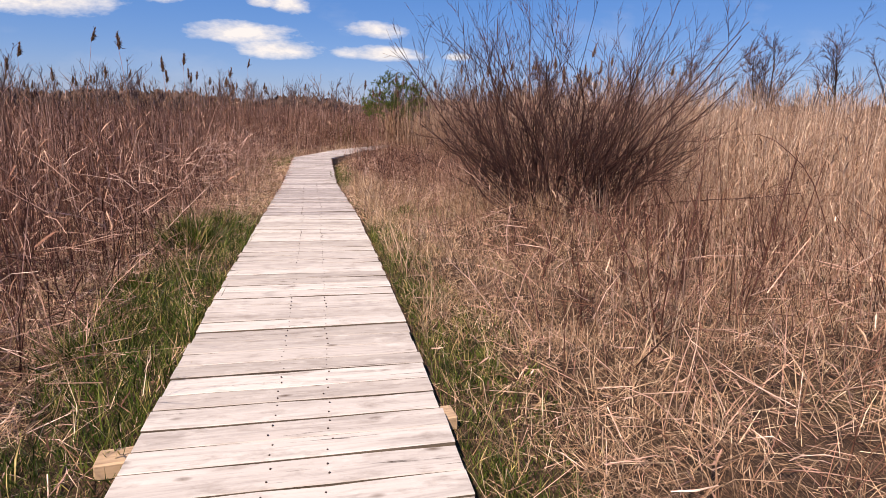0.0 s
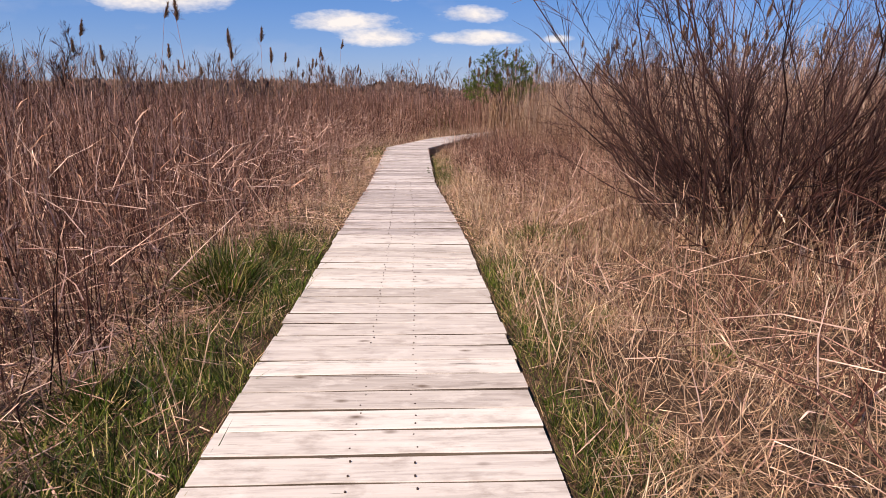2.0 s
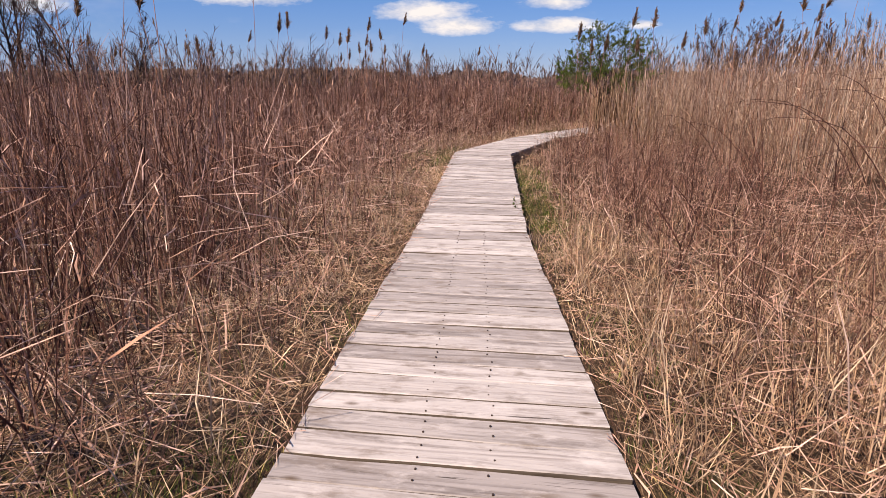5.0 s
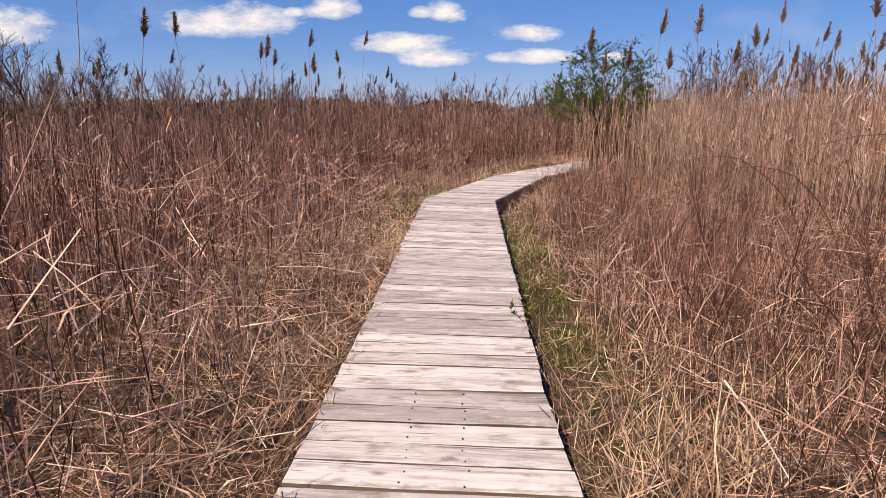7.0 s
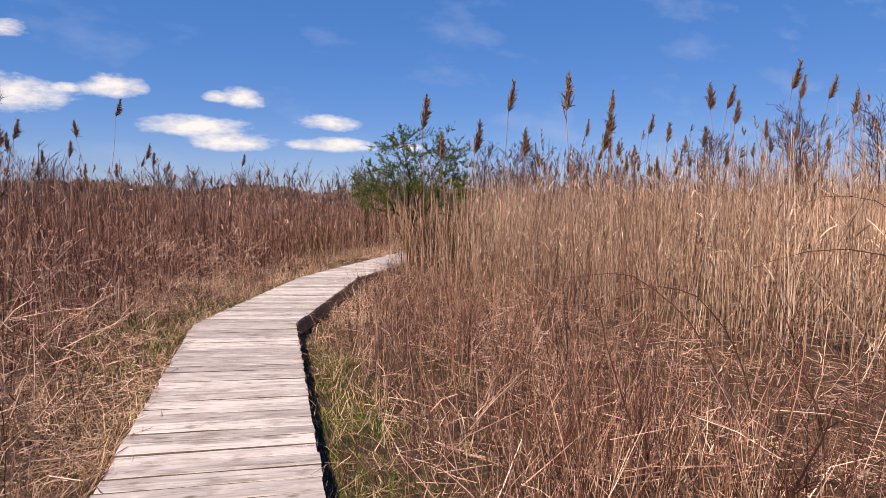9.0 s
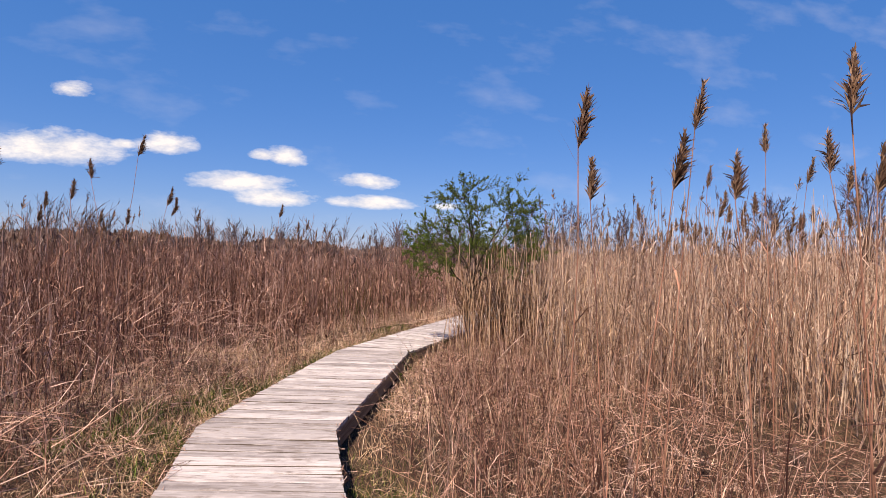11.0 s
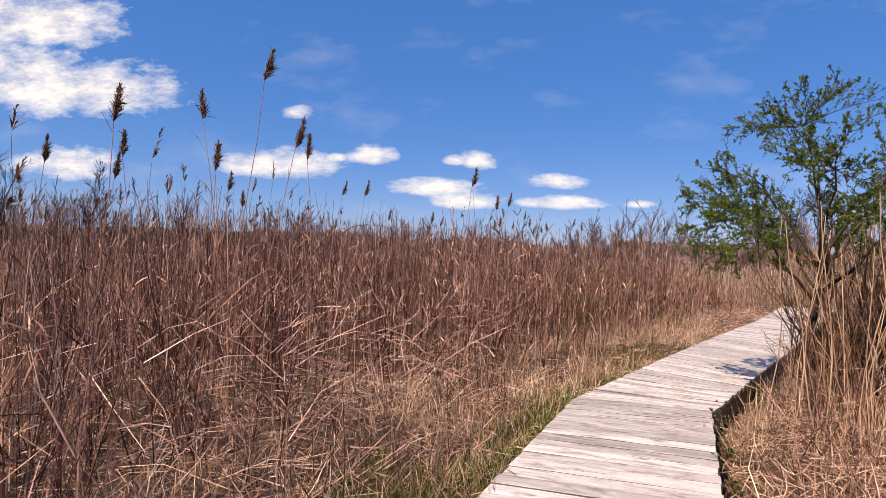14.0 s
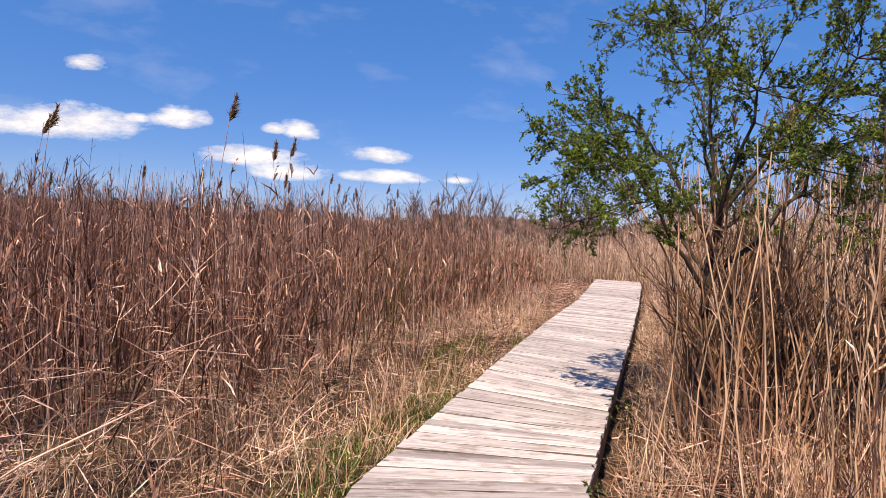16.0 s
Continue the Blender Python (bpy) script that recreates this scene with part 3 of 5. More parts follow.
def build_beds():
    # standing reeds beside the walk
    s, lv = Soup(), Soup()
    x, y = scatter(25000, -15, 0, 2, 44, lambda x, y: left_bed(x, y) * np.interp(y, [23, 25, 30, 32], [1, .55, .55, 1]) * np.clip(1.25 + x / 18, .3, 1))
    h = (1.45 + 1.05 * patchy(x, y, 2.5, 7)) * rng.beta(3, 1.6, len(x)) * 1.12 * np.clip(np.interp(y, [0, 22, 25], [.5, .5, .3]) + (left_edge(y) - x) / 6, .35, 1)
    P = reed_stalks(s, x, y, h, rng.uniform(.0028, .0066, len(x)))
    reed_leaves(lv, P[::2], 3, (.12, .36), .0065)
    stuff("reed_bed", s, M_REED_BROWN, "dense bed of dry reddish-brown standing reeds", "reeds")
    stuff("reed_leaves", lv, M_REED_BROWN, "withered brown leaves hanging on dry reeds", "reeds")
    s = Soup()
    x, y = scatter(14000, -75, 12, 10, 95, lambda x, y: (((left_edge(y) - x) > 11) | (y > 43)) * (.4 + .6 * patchy(x, y, 4, 8)))
    h = (1.5 + .6 * patchy(x, y, 5, 9)) * rng.uniform(.6, 1.15, len(x))
    reed_stalks(s, x, y, h, rng.uniform(.005, .010, len(x)), .08, 2)
    stuff("far_reed_bed", s, M_REED_BROWN, "far brown reed bed stretching towards the woods", "reeds")
    # taller reeds that close the view where the walk swings away
    s, lv = Soup(), Soup()

    def swing(x, y):
        d = left_edge(y) - x
        return np.where(d > 1.0, np.clip((d - .9) / 1.8, .05, 1) * (.3 + .7 * patchy(x, y, 1.1, 15)), 0)

    x, y = scatter(9500, -7, 9.5, 27, 47, swing)
    d = left_edge(y) - x
    h = (1.35 + .95 * patchy(x, y, 2.2, 16)) * rng.beta(3.4, 1.5, len(x)) * 1.2 * np.interp(d, [1, 2.2, 4.5], [.4, .75, 1.12])
    P = reed_stalks(s, x, y, h, rng.uniform(.004, .0085, len(x)))
    reed_leaves(lv, P[::2], 4, (.15, .4), .009)
    stuff("reed_bed", s, M_REED_BROWN, "tall brown reeds behind the bend of the boardwalk", "reeds")
    stuff("reed_leaves", lv, M_REED_BROWN, "withered leaves on the reeds behind the bend", "reeds")
    s = Soup()
    x, y = scatter(2600, 4, 17, 42.2, 50, lambda x, y: .4 + .6 * patchy(x, y, 1.5, 18))
    P = reed_stalks(s, x, y, rng.uniform(.9, 1.9, len(x)), rng.uniform(.006, .011, len(x)))
    reed_leaves(s, P[::2], 3, (.2, .4), .010)
    stuff("golden_reed_bed", s, M_REED_GOLD, "straw-coloured reeds beyond the end of the boardwalk", "reeds")
    # golden reeds on the other side
    s, lv = Soup(), Soup()
    x, y = scatter(21000, 2, 20, 4, 42, right_bed)
    h = (2.1 + .75 * patchy(x, y, 2.5, 10)) * rng.uniform(.5, 1.15, len(x)) * np.interp(y, [4, 12, 15, 18, 22], [.82, .82, 1.12, 1.12, 1])
    P = reed_stalks(s, x, y, h, rng.uniform(.0034, .0078, len(x)), .085)
    reed_leaves(lv, P[::2], 3, (.15, .4), .0075)
    stuff("golden_reed_bed", s, M_REED_GOLD, "tall dense bed of straw-coloured dry reeds", "reeds")
    stuff("golden_reed_leaves", lv, M_REED_GOLD, "pale withered leaves on straw-coloured reeds", "reeds")
    s = Soup()
    x, y = scatter(10000, 8, 75, 4, 95, lambda x, y: ((x > 18) | (y > 40)) * (x > 10 + (y - 34) * .3) * (.4 + .6 * patchy(x, y, 4, 12)))
    h = (1.9 + .7 * patchy(x, y, 5, 13)) * rng.uniform(.6, 1.12, len(x))
    reed_stalks(s, x, y, h, rng.uniform(.005, .010, len(x)), .07, 2)
    stuff("far_golden_reed_bed", s, M_REED_GOLD, "far straw-coloured reed bed", "reeds")
    # low brown brush between the walk and the golden reeds, and along the near left side
    s = Soup()

    def brush(x, y):
        r, l = x - right_edge(y), left_edge(y) - x
        a = np.where(r > .4, np.clip((r - .3) / np.interp(y, [0, 9, 12, 40], [3.5, 3.0, .9, 1.2]), .03, 1) * np.exp(-np.maximum(r - np.interp(y, [10, 13], [5, 2.4]), 0) / np.interp(y, [10, 13], [3, 1.0])) * np.interp(y, [0, 10, 13, 15], [.45, .35, .6, 1]), 0)
        b = np.where(l > .35, .5 * np.exp(-l / 1.2), 0) * (y > 9)
        return (a + b) * (.15 + .85 * patchy(x, y, .9, 17))

    x, y = scatter(10000, -3, 13, 1.2, 34, brush)
    reed_stalks(s, x, y, rng.uniform(.25, .95, len(x)) * np.where((y < 13) & (x > 3.5), 1.3, 1), rng.uniform(.0018, .0042, len(x)), .22)
    stuff("brush", s, M_REED_BROWN, "low tangle of dry reddish-brown stalks", "brush")
    s = Soup()
    x, y = scatter(5200, 2.2, 11, 2.5, 12.5, lambda x, y: np.clip((x - 2.2) / 2.5, .08, 1) * (patchy(x, y, .8, 63) > .35) * (.3 + .7 * patchy(x, y, 2.2, 64)))
    P = reed_stalks(s, x, y, rng.uniform(.35, 1.1, len(x)) * np.clip(.5 + x / 9, .6, 1.3), rng.uniform(.002, .0048, len(x)), .2)
    reed_leaves(s, P[::2], 2, (.12, .3), .005)
    stuff("pale_brush", s, M_REED_GOLD, "pale straw-coloured dead stalks round the bare shrub", "brush")
    # broken stalks caught across the standing ones
    s = Soup()
    x, y = scatter(6500, -8, 0, 2, 36, lambda x, y: np.where((left_edge(y) - x) > .6, np.exp(-(left_edge(y) - x) / 3.5), 0) * (.3 + .7 * patchy(x, y, .8, 61)))
    x2, y2 = scatter(4500, .8, 9, 2, 34, lambda x, y: np.where((x - right_edge(y)) > .6, np.exp(-(x - right_edge(y)) / 3.5), 0) * (.3 + .7 * patchy(x, y, .8, 62)))
    x, y = np.concatenate([x, x2]), np.concatenate([y, y2])
    n = len(x)
    way = unit(np.stack([rng.normal(0, .8, n), rng.normal(0, .8, n), rng.normal(.5, .45, n)], -1))
    up = rng.random(n) ** 1.6 * np.where(x < 0, 1.15, .6)
    P, R = grow(on_ground(x, y, 0) + np.stack([0 * x, 0 * x, up], -1), way, rng.uniform(.2, .75, n), rng.uniform(.0018, .0046, n), 3, .1, -.15, .5)
    clear = ((P[:, :, 0] < left_edge(P[:, :, 1]) - .05) | (P[:, :, 0] > right_edge(P[:, :, 1]) + .05)).all(1)
    s.tubes(P[clear], R[clear])
    stuff("broken_stalks", s, M_LITTER, "pale broken reed stalks caught among the standing ones", "reeds")
    # young greenish growth where the walk turns
    s = Soup()
    x, y = scatter(1300, -7, 8, 30, 44, lambda x, y: ((left_edge(y) - x) > 1.6) * (patchy(x, y, 1.6, 14) > .6))
    reed_stalks(s, x, y, rng.uniform(.8, 1.7, len(x)), rng.uniform(.004, .007, len(x)), .08)
    stuff("green_reeds", s, M_GREENREED, "olive-green young growth among the dry reeds", "reeds")
    # seed heads level with the tops of the near beds
    s = Soup()
    x, y = scatter(560, 3, 14, 15, 33, lambda x, y: right_bed(x, y) > .25)
    x2, y2 = scatter(420, -12, -3, 14, 34, lambda x, y: (left_edge(y) - x) > 3.0)
    x, y = np.concatenate([x, x2]), np.concatenate([y, y2])
    n = len(x)
    h = np.where(x > 0, rng.uniform(2.1, 2.85, n) * np.interp(y, [10, 18, 22], [1.1, 1.1, 1]), rng.uniform(1.65, 2.3, n))
    way = unit(np.stack([rng.normal(.05, .08, n), rng.normal(0, .08, n), np.ones(n)], -1))
    P, R = grow(on_ground(x, y), way, h, np.full(n, .0045), 3, .03)
    s.tubes(P, R)
    plume_ribbons(s, P[:, -1], unit(way + rng.normal(0, .14, way.shape)), rng.uniform(.16, .28, n), np.full(n, .09), 26, .0055)
    stuff("reed_seed_heads", s, M_PLUME, "soft brown seed heads among the reed tops", "reeds")
    # far seed heads
    s = Soup()
    x, y = scatter(1100, -60, 60, 16, 80, lambda x, y: ((left_edge(y) - x) > 3.5) | (right_bed(x, y) > .3))
    n = len(x)
    h = np.where(x > right_edge(y), 2.6, 2.1) * rng.uniform(.85, 1.2, n)
    way = unit(np.stack([rng.normal(.08, .1, n), rng.normal(0, .1, n), np.ones(n)], -1))
    P, R = grow(on_ground(x, y), way, h, np.full(n, .005), 3, .03)
    s.tubes(P, R)
    plume_ribbons(s, P[:, -1], unit(way + rng.normal(0, .18, way.shape)), rng.uniform(.2, .36, n), np.full(n, .12), 14, .012)
    stuff("reed_seed_heads", s, M_PLUME, "feathery brown seed heads over the reed bed", "reeds")


def build_litter():
    s = Soup()

    def keep(x, y):
        d = np.maximum(left_edge(y) - x, x - right_edge(y))
        green = np.where(y < 9, np.where(x > 0, d < .6, d < .75), np.where(x > right_edge(y), (d < .5) & (y > 14) & (y < 21), (d < .8) & (y > 22) & (y < 29)))
        return np.where(d > .04, np.exp(-d / 4.5) * (.35 + .65 * patchy(x, y, .8, 20)) * np.where(green, .45, 1) * np.where((x > 0) & (y > 13) & (y < 22), np.where(d < 2.0, .4, 2.0), 1) * np.where((x > 0) & (y > 22), 1.8, 1) * np.where((x < -1.5) & (y > 3.5) & (y < 9.5), 2.0, 1), 0)

    x, y = scatter(37000, -9, 12, .8, 42, keep)
    n = len(x)
    d = heading(n)
    d[:, 2] = rng.normal(0.08, .22, n)
    fine = (x > 0) & (y < 9)
    L = rng.uniform(.07, .40, n) * np.where(rng.random(n) < .06, 1.8, 1) * np.where(fine, .55, 1)
    st = on_ground(x, y, 0) - unit(d) * L[:, None] * .5
    dd = np.maximum(left_edge(y) - x, x - right_edge(y))
    st[:, 2] += np.abs(rng.normal(0, .11, n)) * np.clip(dd * 2, .15, 1) + .01
    P, R = grow(st, unit(d), L, rng.uniform(.0018, .0042, n) * np.where(fine, .62, 1), 2, .05, 0, .7)
    ex, ey = P[:, :, 0], P[:, :, 1]
    ok = ~((ex > left_edge(ey) - .02) & (ex < right_edge(ey) + .02)).any(1)
    s.tubes(P[ok], R[ok])
    # broken leaf scraps
    x, y = scatter(17000, -7, 10, .8, 40, keep)
    n = len(x)
    d = heading(n)
    d[:, 2] = rng.normal(.1, .3, n)
    L = rng.uniform(.06, .26, n)
    st = on_ground(x, y, 0)
    st[:, 2] += np.abs(rng.normal(0, .07, n)) + .015
    P, _ = grow(st, unit(d), L, L, 3, .2)
    ex, ey = P[:, :, 0], P[:, :, 1]
    ok = ~((ex > left_edge(ey) - .02) & (ex < right_edge(ey) + .02)).any(1)
    W = np.array([.5, 1, .3])[None] * rng.uniform(.002, .0065, n)[:, None]
    s.ribbons(P[ok], W[ok], unit(np.cross(d, np.array([0, 0, 1.0])) + rng.normal(0, .4, d.shape))[ok])
    # straw blown over the edges of the planks
    n = 420
    y = rng.uniform(9.5, 24, n)
    side = rng.random(n) < .72
    x = np.where(side, left_edge(y) + np.abs(rng.normal(0, .05, n)) - .03, right_edge(y) - np.abs(rng.normal(0, .03, n)) + .03)
    L = rng.uniform(.05, .2, n)
    way = unit(np.stack([rng.normal(0, .4, n), rng.normal(0, 1, n), np.zeros(n)], -1))
    P, R = grow(np.stack([x, y, np.full(n, .012)], -1) - way * L[:, None] / 2, way, L, rng.uniform(.0015, .0032, n), 2, .02)
    P[:, :, 2] = .010 + rng.uniform(0, .006, n)[:, None]
    s.tubes(P, R)
    stuff("reed_litter", s, M_LITTER, "matted pale broken reed stalks lying on the ground", "litter")


def blades(soup, x, y, height, w, lean, K=4, droop=-.25):
    n = len(x)
    way = unit(np.stack([rng.normal(0, lean, n), rng.normal(0, lean, n), np.ones(n)], -1))
    P, _ = grow(on_ground(x, y, -.01), way, height, height, 3, .16, droop)
    W = np.array([.8, .9, .08])[None] * (w * rng.uniform(.6, 1.4, n))[:, None]
    soup.ribbons(P, W, heading(n))


def build_grass():
    # pale dead grass, thickest beside the first stretch
    s = Soup()

    def keep(x, y):
        r = x - right_edge(y)
        l = left_edge(y) - x
        a = np.where((r > .12), np.exp(-r / 3.2) * np.interp(y, [0, 9, 13, 15, 22, 24, 45], [1.5, 1.2, .9, .22, .22, .45, .4]), 0)
        b = np.where(l > .1, np.where(y < 9.5, np.where(l > .8, 1.3, .5) * np.exp(-l / 2.4), np.where(y > 22, .4, .8) * np.exp(-l / 1.3)), 0)
        return (a + b) * (.15 + .85 * (patchy(x, y, .55, 21) > .38)) * (.4 + .6 * patchy(x, y, 1.9, 22))

    x, y = scatter(46000, -4, 9, .8, 40, keep)
    blades(s, x, y, rng.uniform(.12, .45, len(x)) * (.45 + 1.0 * patchy(x, y, .6, 25)), .0021, .55, 4, -.35)
    stuff("dead_grass", s, M_BLOND, "tangled blond dead grass beside the boardwalk", "grass")
    # taller clumps of upright dead grass
    s = Soup()

    def clumps(x, y):
        r, l = x - right_edge(y), left_edge(y) - x
        a = np.where((r > .2) & (r < 3.6), np.interp(y, [0, 5, 8, 10, 14, 15, 21, 30], [.05, .15, .7, 1.7, .3, .08, .15, .9]), 0)
        b = np.where((l > .3) & (l < 2.2), np.interp(y, [0, 10, 22, 25, 34], [.03, .12, .2, .35, .35]), 0)
        return (a + b) * (patchy(x, y, .35, 26) > .52)

    x, y = scatter(15000, -3, 8, 2, 36, clumps)
    blades(s, x, y, rng.uniform(.25, .7, len(x)), .0032, .28, 4, -.25)
    stuff("tall_dead_grass", s, M_BLOND, "upright clumps of blond dead grass", "grass")
    # green grass strips and tufts
    s = Soup()

    def green(x, y):
        r, l = x - right_edge(y), left_edge(y) - x
        a = np.where((r > .09) & (r < .8), np.interp(y, [0, 7, 9, 13, 14, 20, 21], [1, 1, .2, .05, .8, .9, .1]), 0)
        b = np.where((l > .03) & (l < np.interp(y, [0, 4, 6, 9, 20], [1.2, 1.0, .85, .85, 1.25])), np.interp(y, [0, 8.6, 9.6, 20, 22, 29, 31], [1, 1, .05, .05, 3.0, 3.0, .1]), 0)
        return (a + b) * (patchy(x, y, .45, 23) > .47) * (.3 + .7 * patchy(x, y, 1.1, 24))

    x, y = scatter(23000, -2.6, 5, .6, 31, green)
    hh = np.where(x < left_edge(y), 1.0, .55) * np.where(y > 12, .7, 1)
    blades(s, x, y, rng.uniform(.1, .34, len(x)) * hh, .0035, .35, 4, -.2)
    stuff("green_grass", s, M_GRASS, "fresh green grass along the boardwalk edge", "grass")


def build_mats():
    s = Soup()

    def mat(x, y):
        d = np.maximum(left_edge(y) - x, x - right_edge(y))
        strip = np.where(y < 9, np.where(x > 0, d < .45, d < .65), False)
        return np.where(d > .05, np.exp(-np.maximum(d, .3) / 3.2) * np.where(strip, .3, 1) * np.where((x > 0) & (y > 13) & (y < 22), .4, 1) * np.interp(y, [0, 12, 40], [1, .7, .5]) * (.3 + .7 * patchy(x, y, .5, 51)), 0)

    x, y = scatter(90000, -7, 9, .6, 34, mat)
    n = len(x)
    d = heading(n)
    d[:, 2] = np.abs(rng.normal(0, .45, n))
    L = rng.uniform(.06, .3, n)
    P, _ = grow(on_ground(x, y, .01), unit(d), L, L, 2, .1)
    P[:, :, 2] += np.abs(rng.normal(0, .03, n))[:, None]
    ex, ey = P[:, :, 0], P[:, :, 1]
    ok = ~((ex > left_edge(ey) - .02) & (ex < right_edge(ey) + .02)).any(1)
    W = np.array([1, .4])[None] * rng.uniform(.0012, .003, n)[:, None]
    s.ribbons(P[ok], W[ok], unit(np.cross(d, np.array([0, 0, 1.0])) + rng.normal(0, .5, d.shape))[ok])
    stuff("straw_mat", s, M_BLOND, "flattened mat of fine pale dead straw", "litter")
    # short turf hard against the planks
    s = Soup()

    def turf(x, y):
        r, l = x - right_edge(y), left_edge(y) - x
        a = np.where((r > .07) & (r < .46 + .25 * patchy(x, y, .6, 52)), np.interp(y, [0, 8, 9.5, 14, 15, 20, 21], [1, 1, .1, .05, .5, .5, 0]), 0)
        b = np.where((l > .01) & (l < .75), np.interp(y, [0, 9, 10, 22, 23, 28, 30], [.9, .9, 0, 0, .6, .6, 0]), 0)
        return (a + b) * (.15 + .85 * patchy(x, y, .3, 53))

    x, y = scatter(42000, -2, 4, .6, 30, turf)
    n = len(x)
    way = unit(np.stack([rng.normal(0, .6, n), rng.normal(0, .6, n), np.ones(n)], -1))
    L = rng.uniform(.03, .12, n) * (.6 + .9 * patchy(x, y, .35, 54))
    P, _ = grow(on_ground(x, y, -.005), way, L, L, 2, .1)
    s.ribbons(P, np.array([1, .15])[None] * rng.uniform(.0018, .0035, n)[:, None], heading(n))
    stuff("short_turf", s, M_GRASS, "short green turf hard against the planks", "grass")


TUFTS = [(-1.5, 7.5, .56, 1200), (-1.25, 8.4, .5, 900), (-1.7, 8.3, .46, 700), (-1.55, 5.6, .36, 400), (1.4, 8.95, .4, 700), (1.95, 9.2, .34, 500),
         (1.55, 6.9, .2, 220), (1.25, 3.5, .16, 260), (2.1, 6.2, .22, 240), (.1, 25.9, .22, 380), (.9, 27.6, .26, 420), (-.3, 25.0, .2, 300), (1.75, 29.3, .24, 260), (-1.5, 4.2, .34, 420)]


def build_tufts():
    for x, y, h, n in TUFTS:
        s = Soup()
        a, r = rng.uniform(0, 2 * np.pi, n), np.abs(rng.normal(0, .5, n)) * h * .55
        bx, by = r * np.cos(a), r * np.sin(a)
        way = unit(np.stack([bx * 1.6 / h + rng.normal(0, .15, n), by * 1.6 / h + rng.normal(0, .15, n), np.ones(n)], -1))
        L = rng.uniform(.55, 1.15, n) * h
        P, _ = grow(np.stack([bx, by, np.full(n, -.04)], -1), way, L, L, 4, .12, -.3)
        W = np.array([.8, 1, .7, .08])[None] * (.0042 * rng.uniform(.6, 1.4, n))[:, None]
        side, k = heading(n), n * 5 // 6
        ob = empty("grass_tuft", pose(x, y, float(ground_z(x, y))), "green grass tuft rising out of dead litter", "grass tuft", "green tufts by the boardwalk")
        tagged(part("green_turf", s.ribbons(P[:k], W[:k], side[:k]).mesh("green_turf", M_GRASS), ob), kind="stuff")
        tagged(part("dry_turf", Soup().ribbons(P[k:], W[k:], side[k:]).mesh("dry_turf", M_BLOND), ob, "dry straw-coloured blades"), kind="stuff")


# ---- weeds, brambles, shrubs ----
def weed_soup(soup, x, y, height, r, twigs=7, sub=2):
    n = len(x)
    way = unit(np.stack([rng.normal(0, .16, n), rng.normal(0, .16, n), np.ones(n)], -1))
    P, R = grow(on_ground(x, y, -.03), way, height, r, 4, .09, 0, .35)
    soup.tubes(P, R)
    st, w2, L2, r2 = spawn(P, R, twigs, .25, .98, .75, .34, height)
    w2 = unit(w2 + np.array([0, 0, .25]))
    P2, R2 = grow(st, w2, L2, r2, 2, .12)
    soup.tubes(P2, R2)
    if sub:
        st, w3, L3, r3 = spawn(P2, R2, sub, .3, .95, .7, .4, L2)
        P3, R3 = grow(st, w3, L3, np.maximum(r3, .0007), 2, .1)
        soup.tubes(P3, R3)


def build_weeds():
    s = Soup()

    def left(x, y):
        d = left_edge(y) - x
        return np.where(d > .85, np.exp(-d / 2.6) * np.interp(y, [0, 9, 12, 16, 40], [1.6, 1.4, .7, .35, .2]) * (.2 + .8 * patchy(x, y, 1.0, 31)), 0)

    def right(x, y):
        d = x - right_edge(y)
        shade = np.interp(y, [0, 8, 10, 13, 22, 26, 40], [.45, .35, .6, 2.4, 2.4, .5, .2])
        return np.where((d > .45) & (y > 1.5), np.clip((d - .3) / .8, .15, 1) * np.exp(-d / np.interp(y, [10, 13, 22, 26], [3.6, 1.5, 1.5, 3.0])) * shade * (.2 + .8 * patchy(x, y, 1.2, 32)), 0)

    x, y = scatter(900, -8, 0, 1.6, 34, left)
    weed_soup(s, x, y, rng.uniform(.5, 1.15, len(x)) * np.interp(y, [0, 9, 14], [1.3, 1.2, .9]), rng.uniform(.0025, .005, len(x)))
    x, y = scatter(1000, .5, 11, 1.5, 36, right)
    weed_soup(s, x, y, rng.uniform(.35, 1.05, len(x)) * np.interp(y, [0, 10, 14, 36], [1, .9, 1, 1]), rng.uniform(.002, .0042, len(x)))
    stuff("dead_weeds", s, M_WEED, "thicket of dark red-brown leafless weed stems", "weeds")


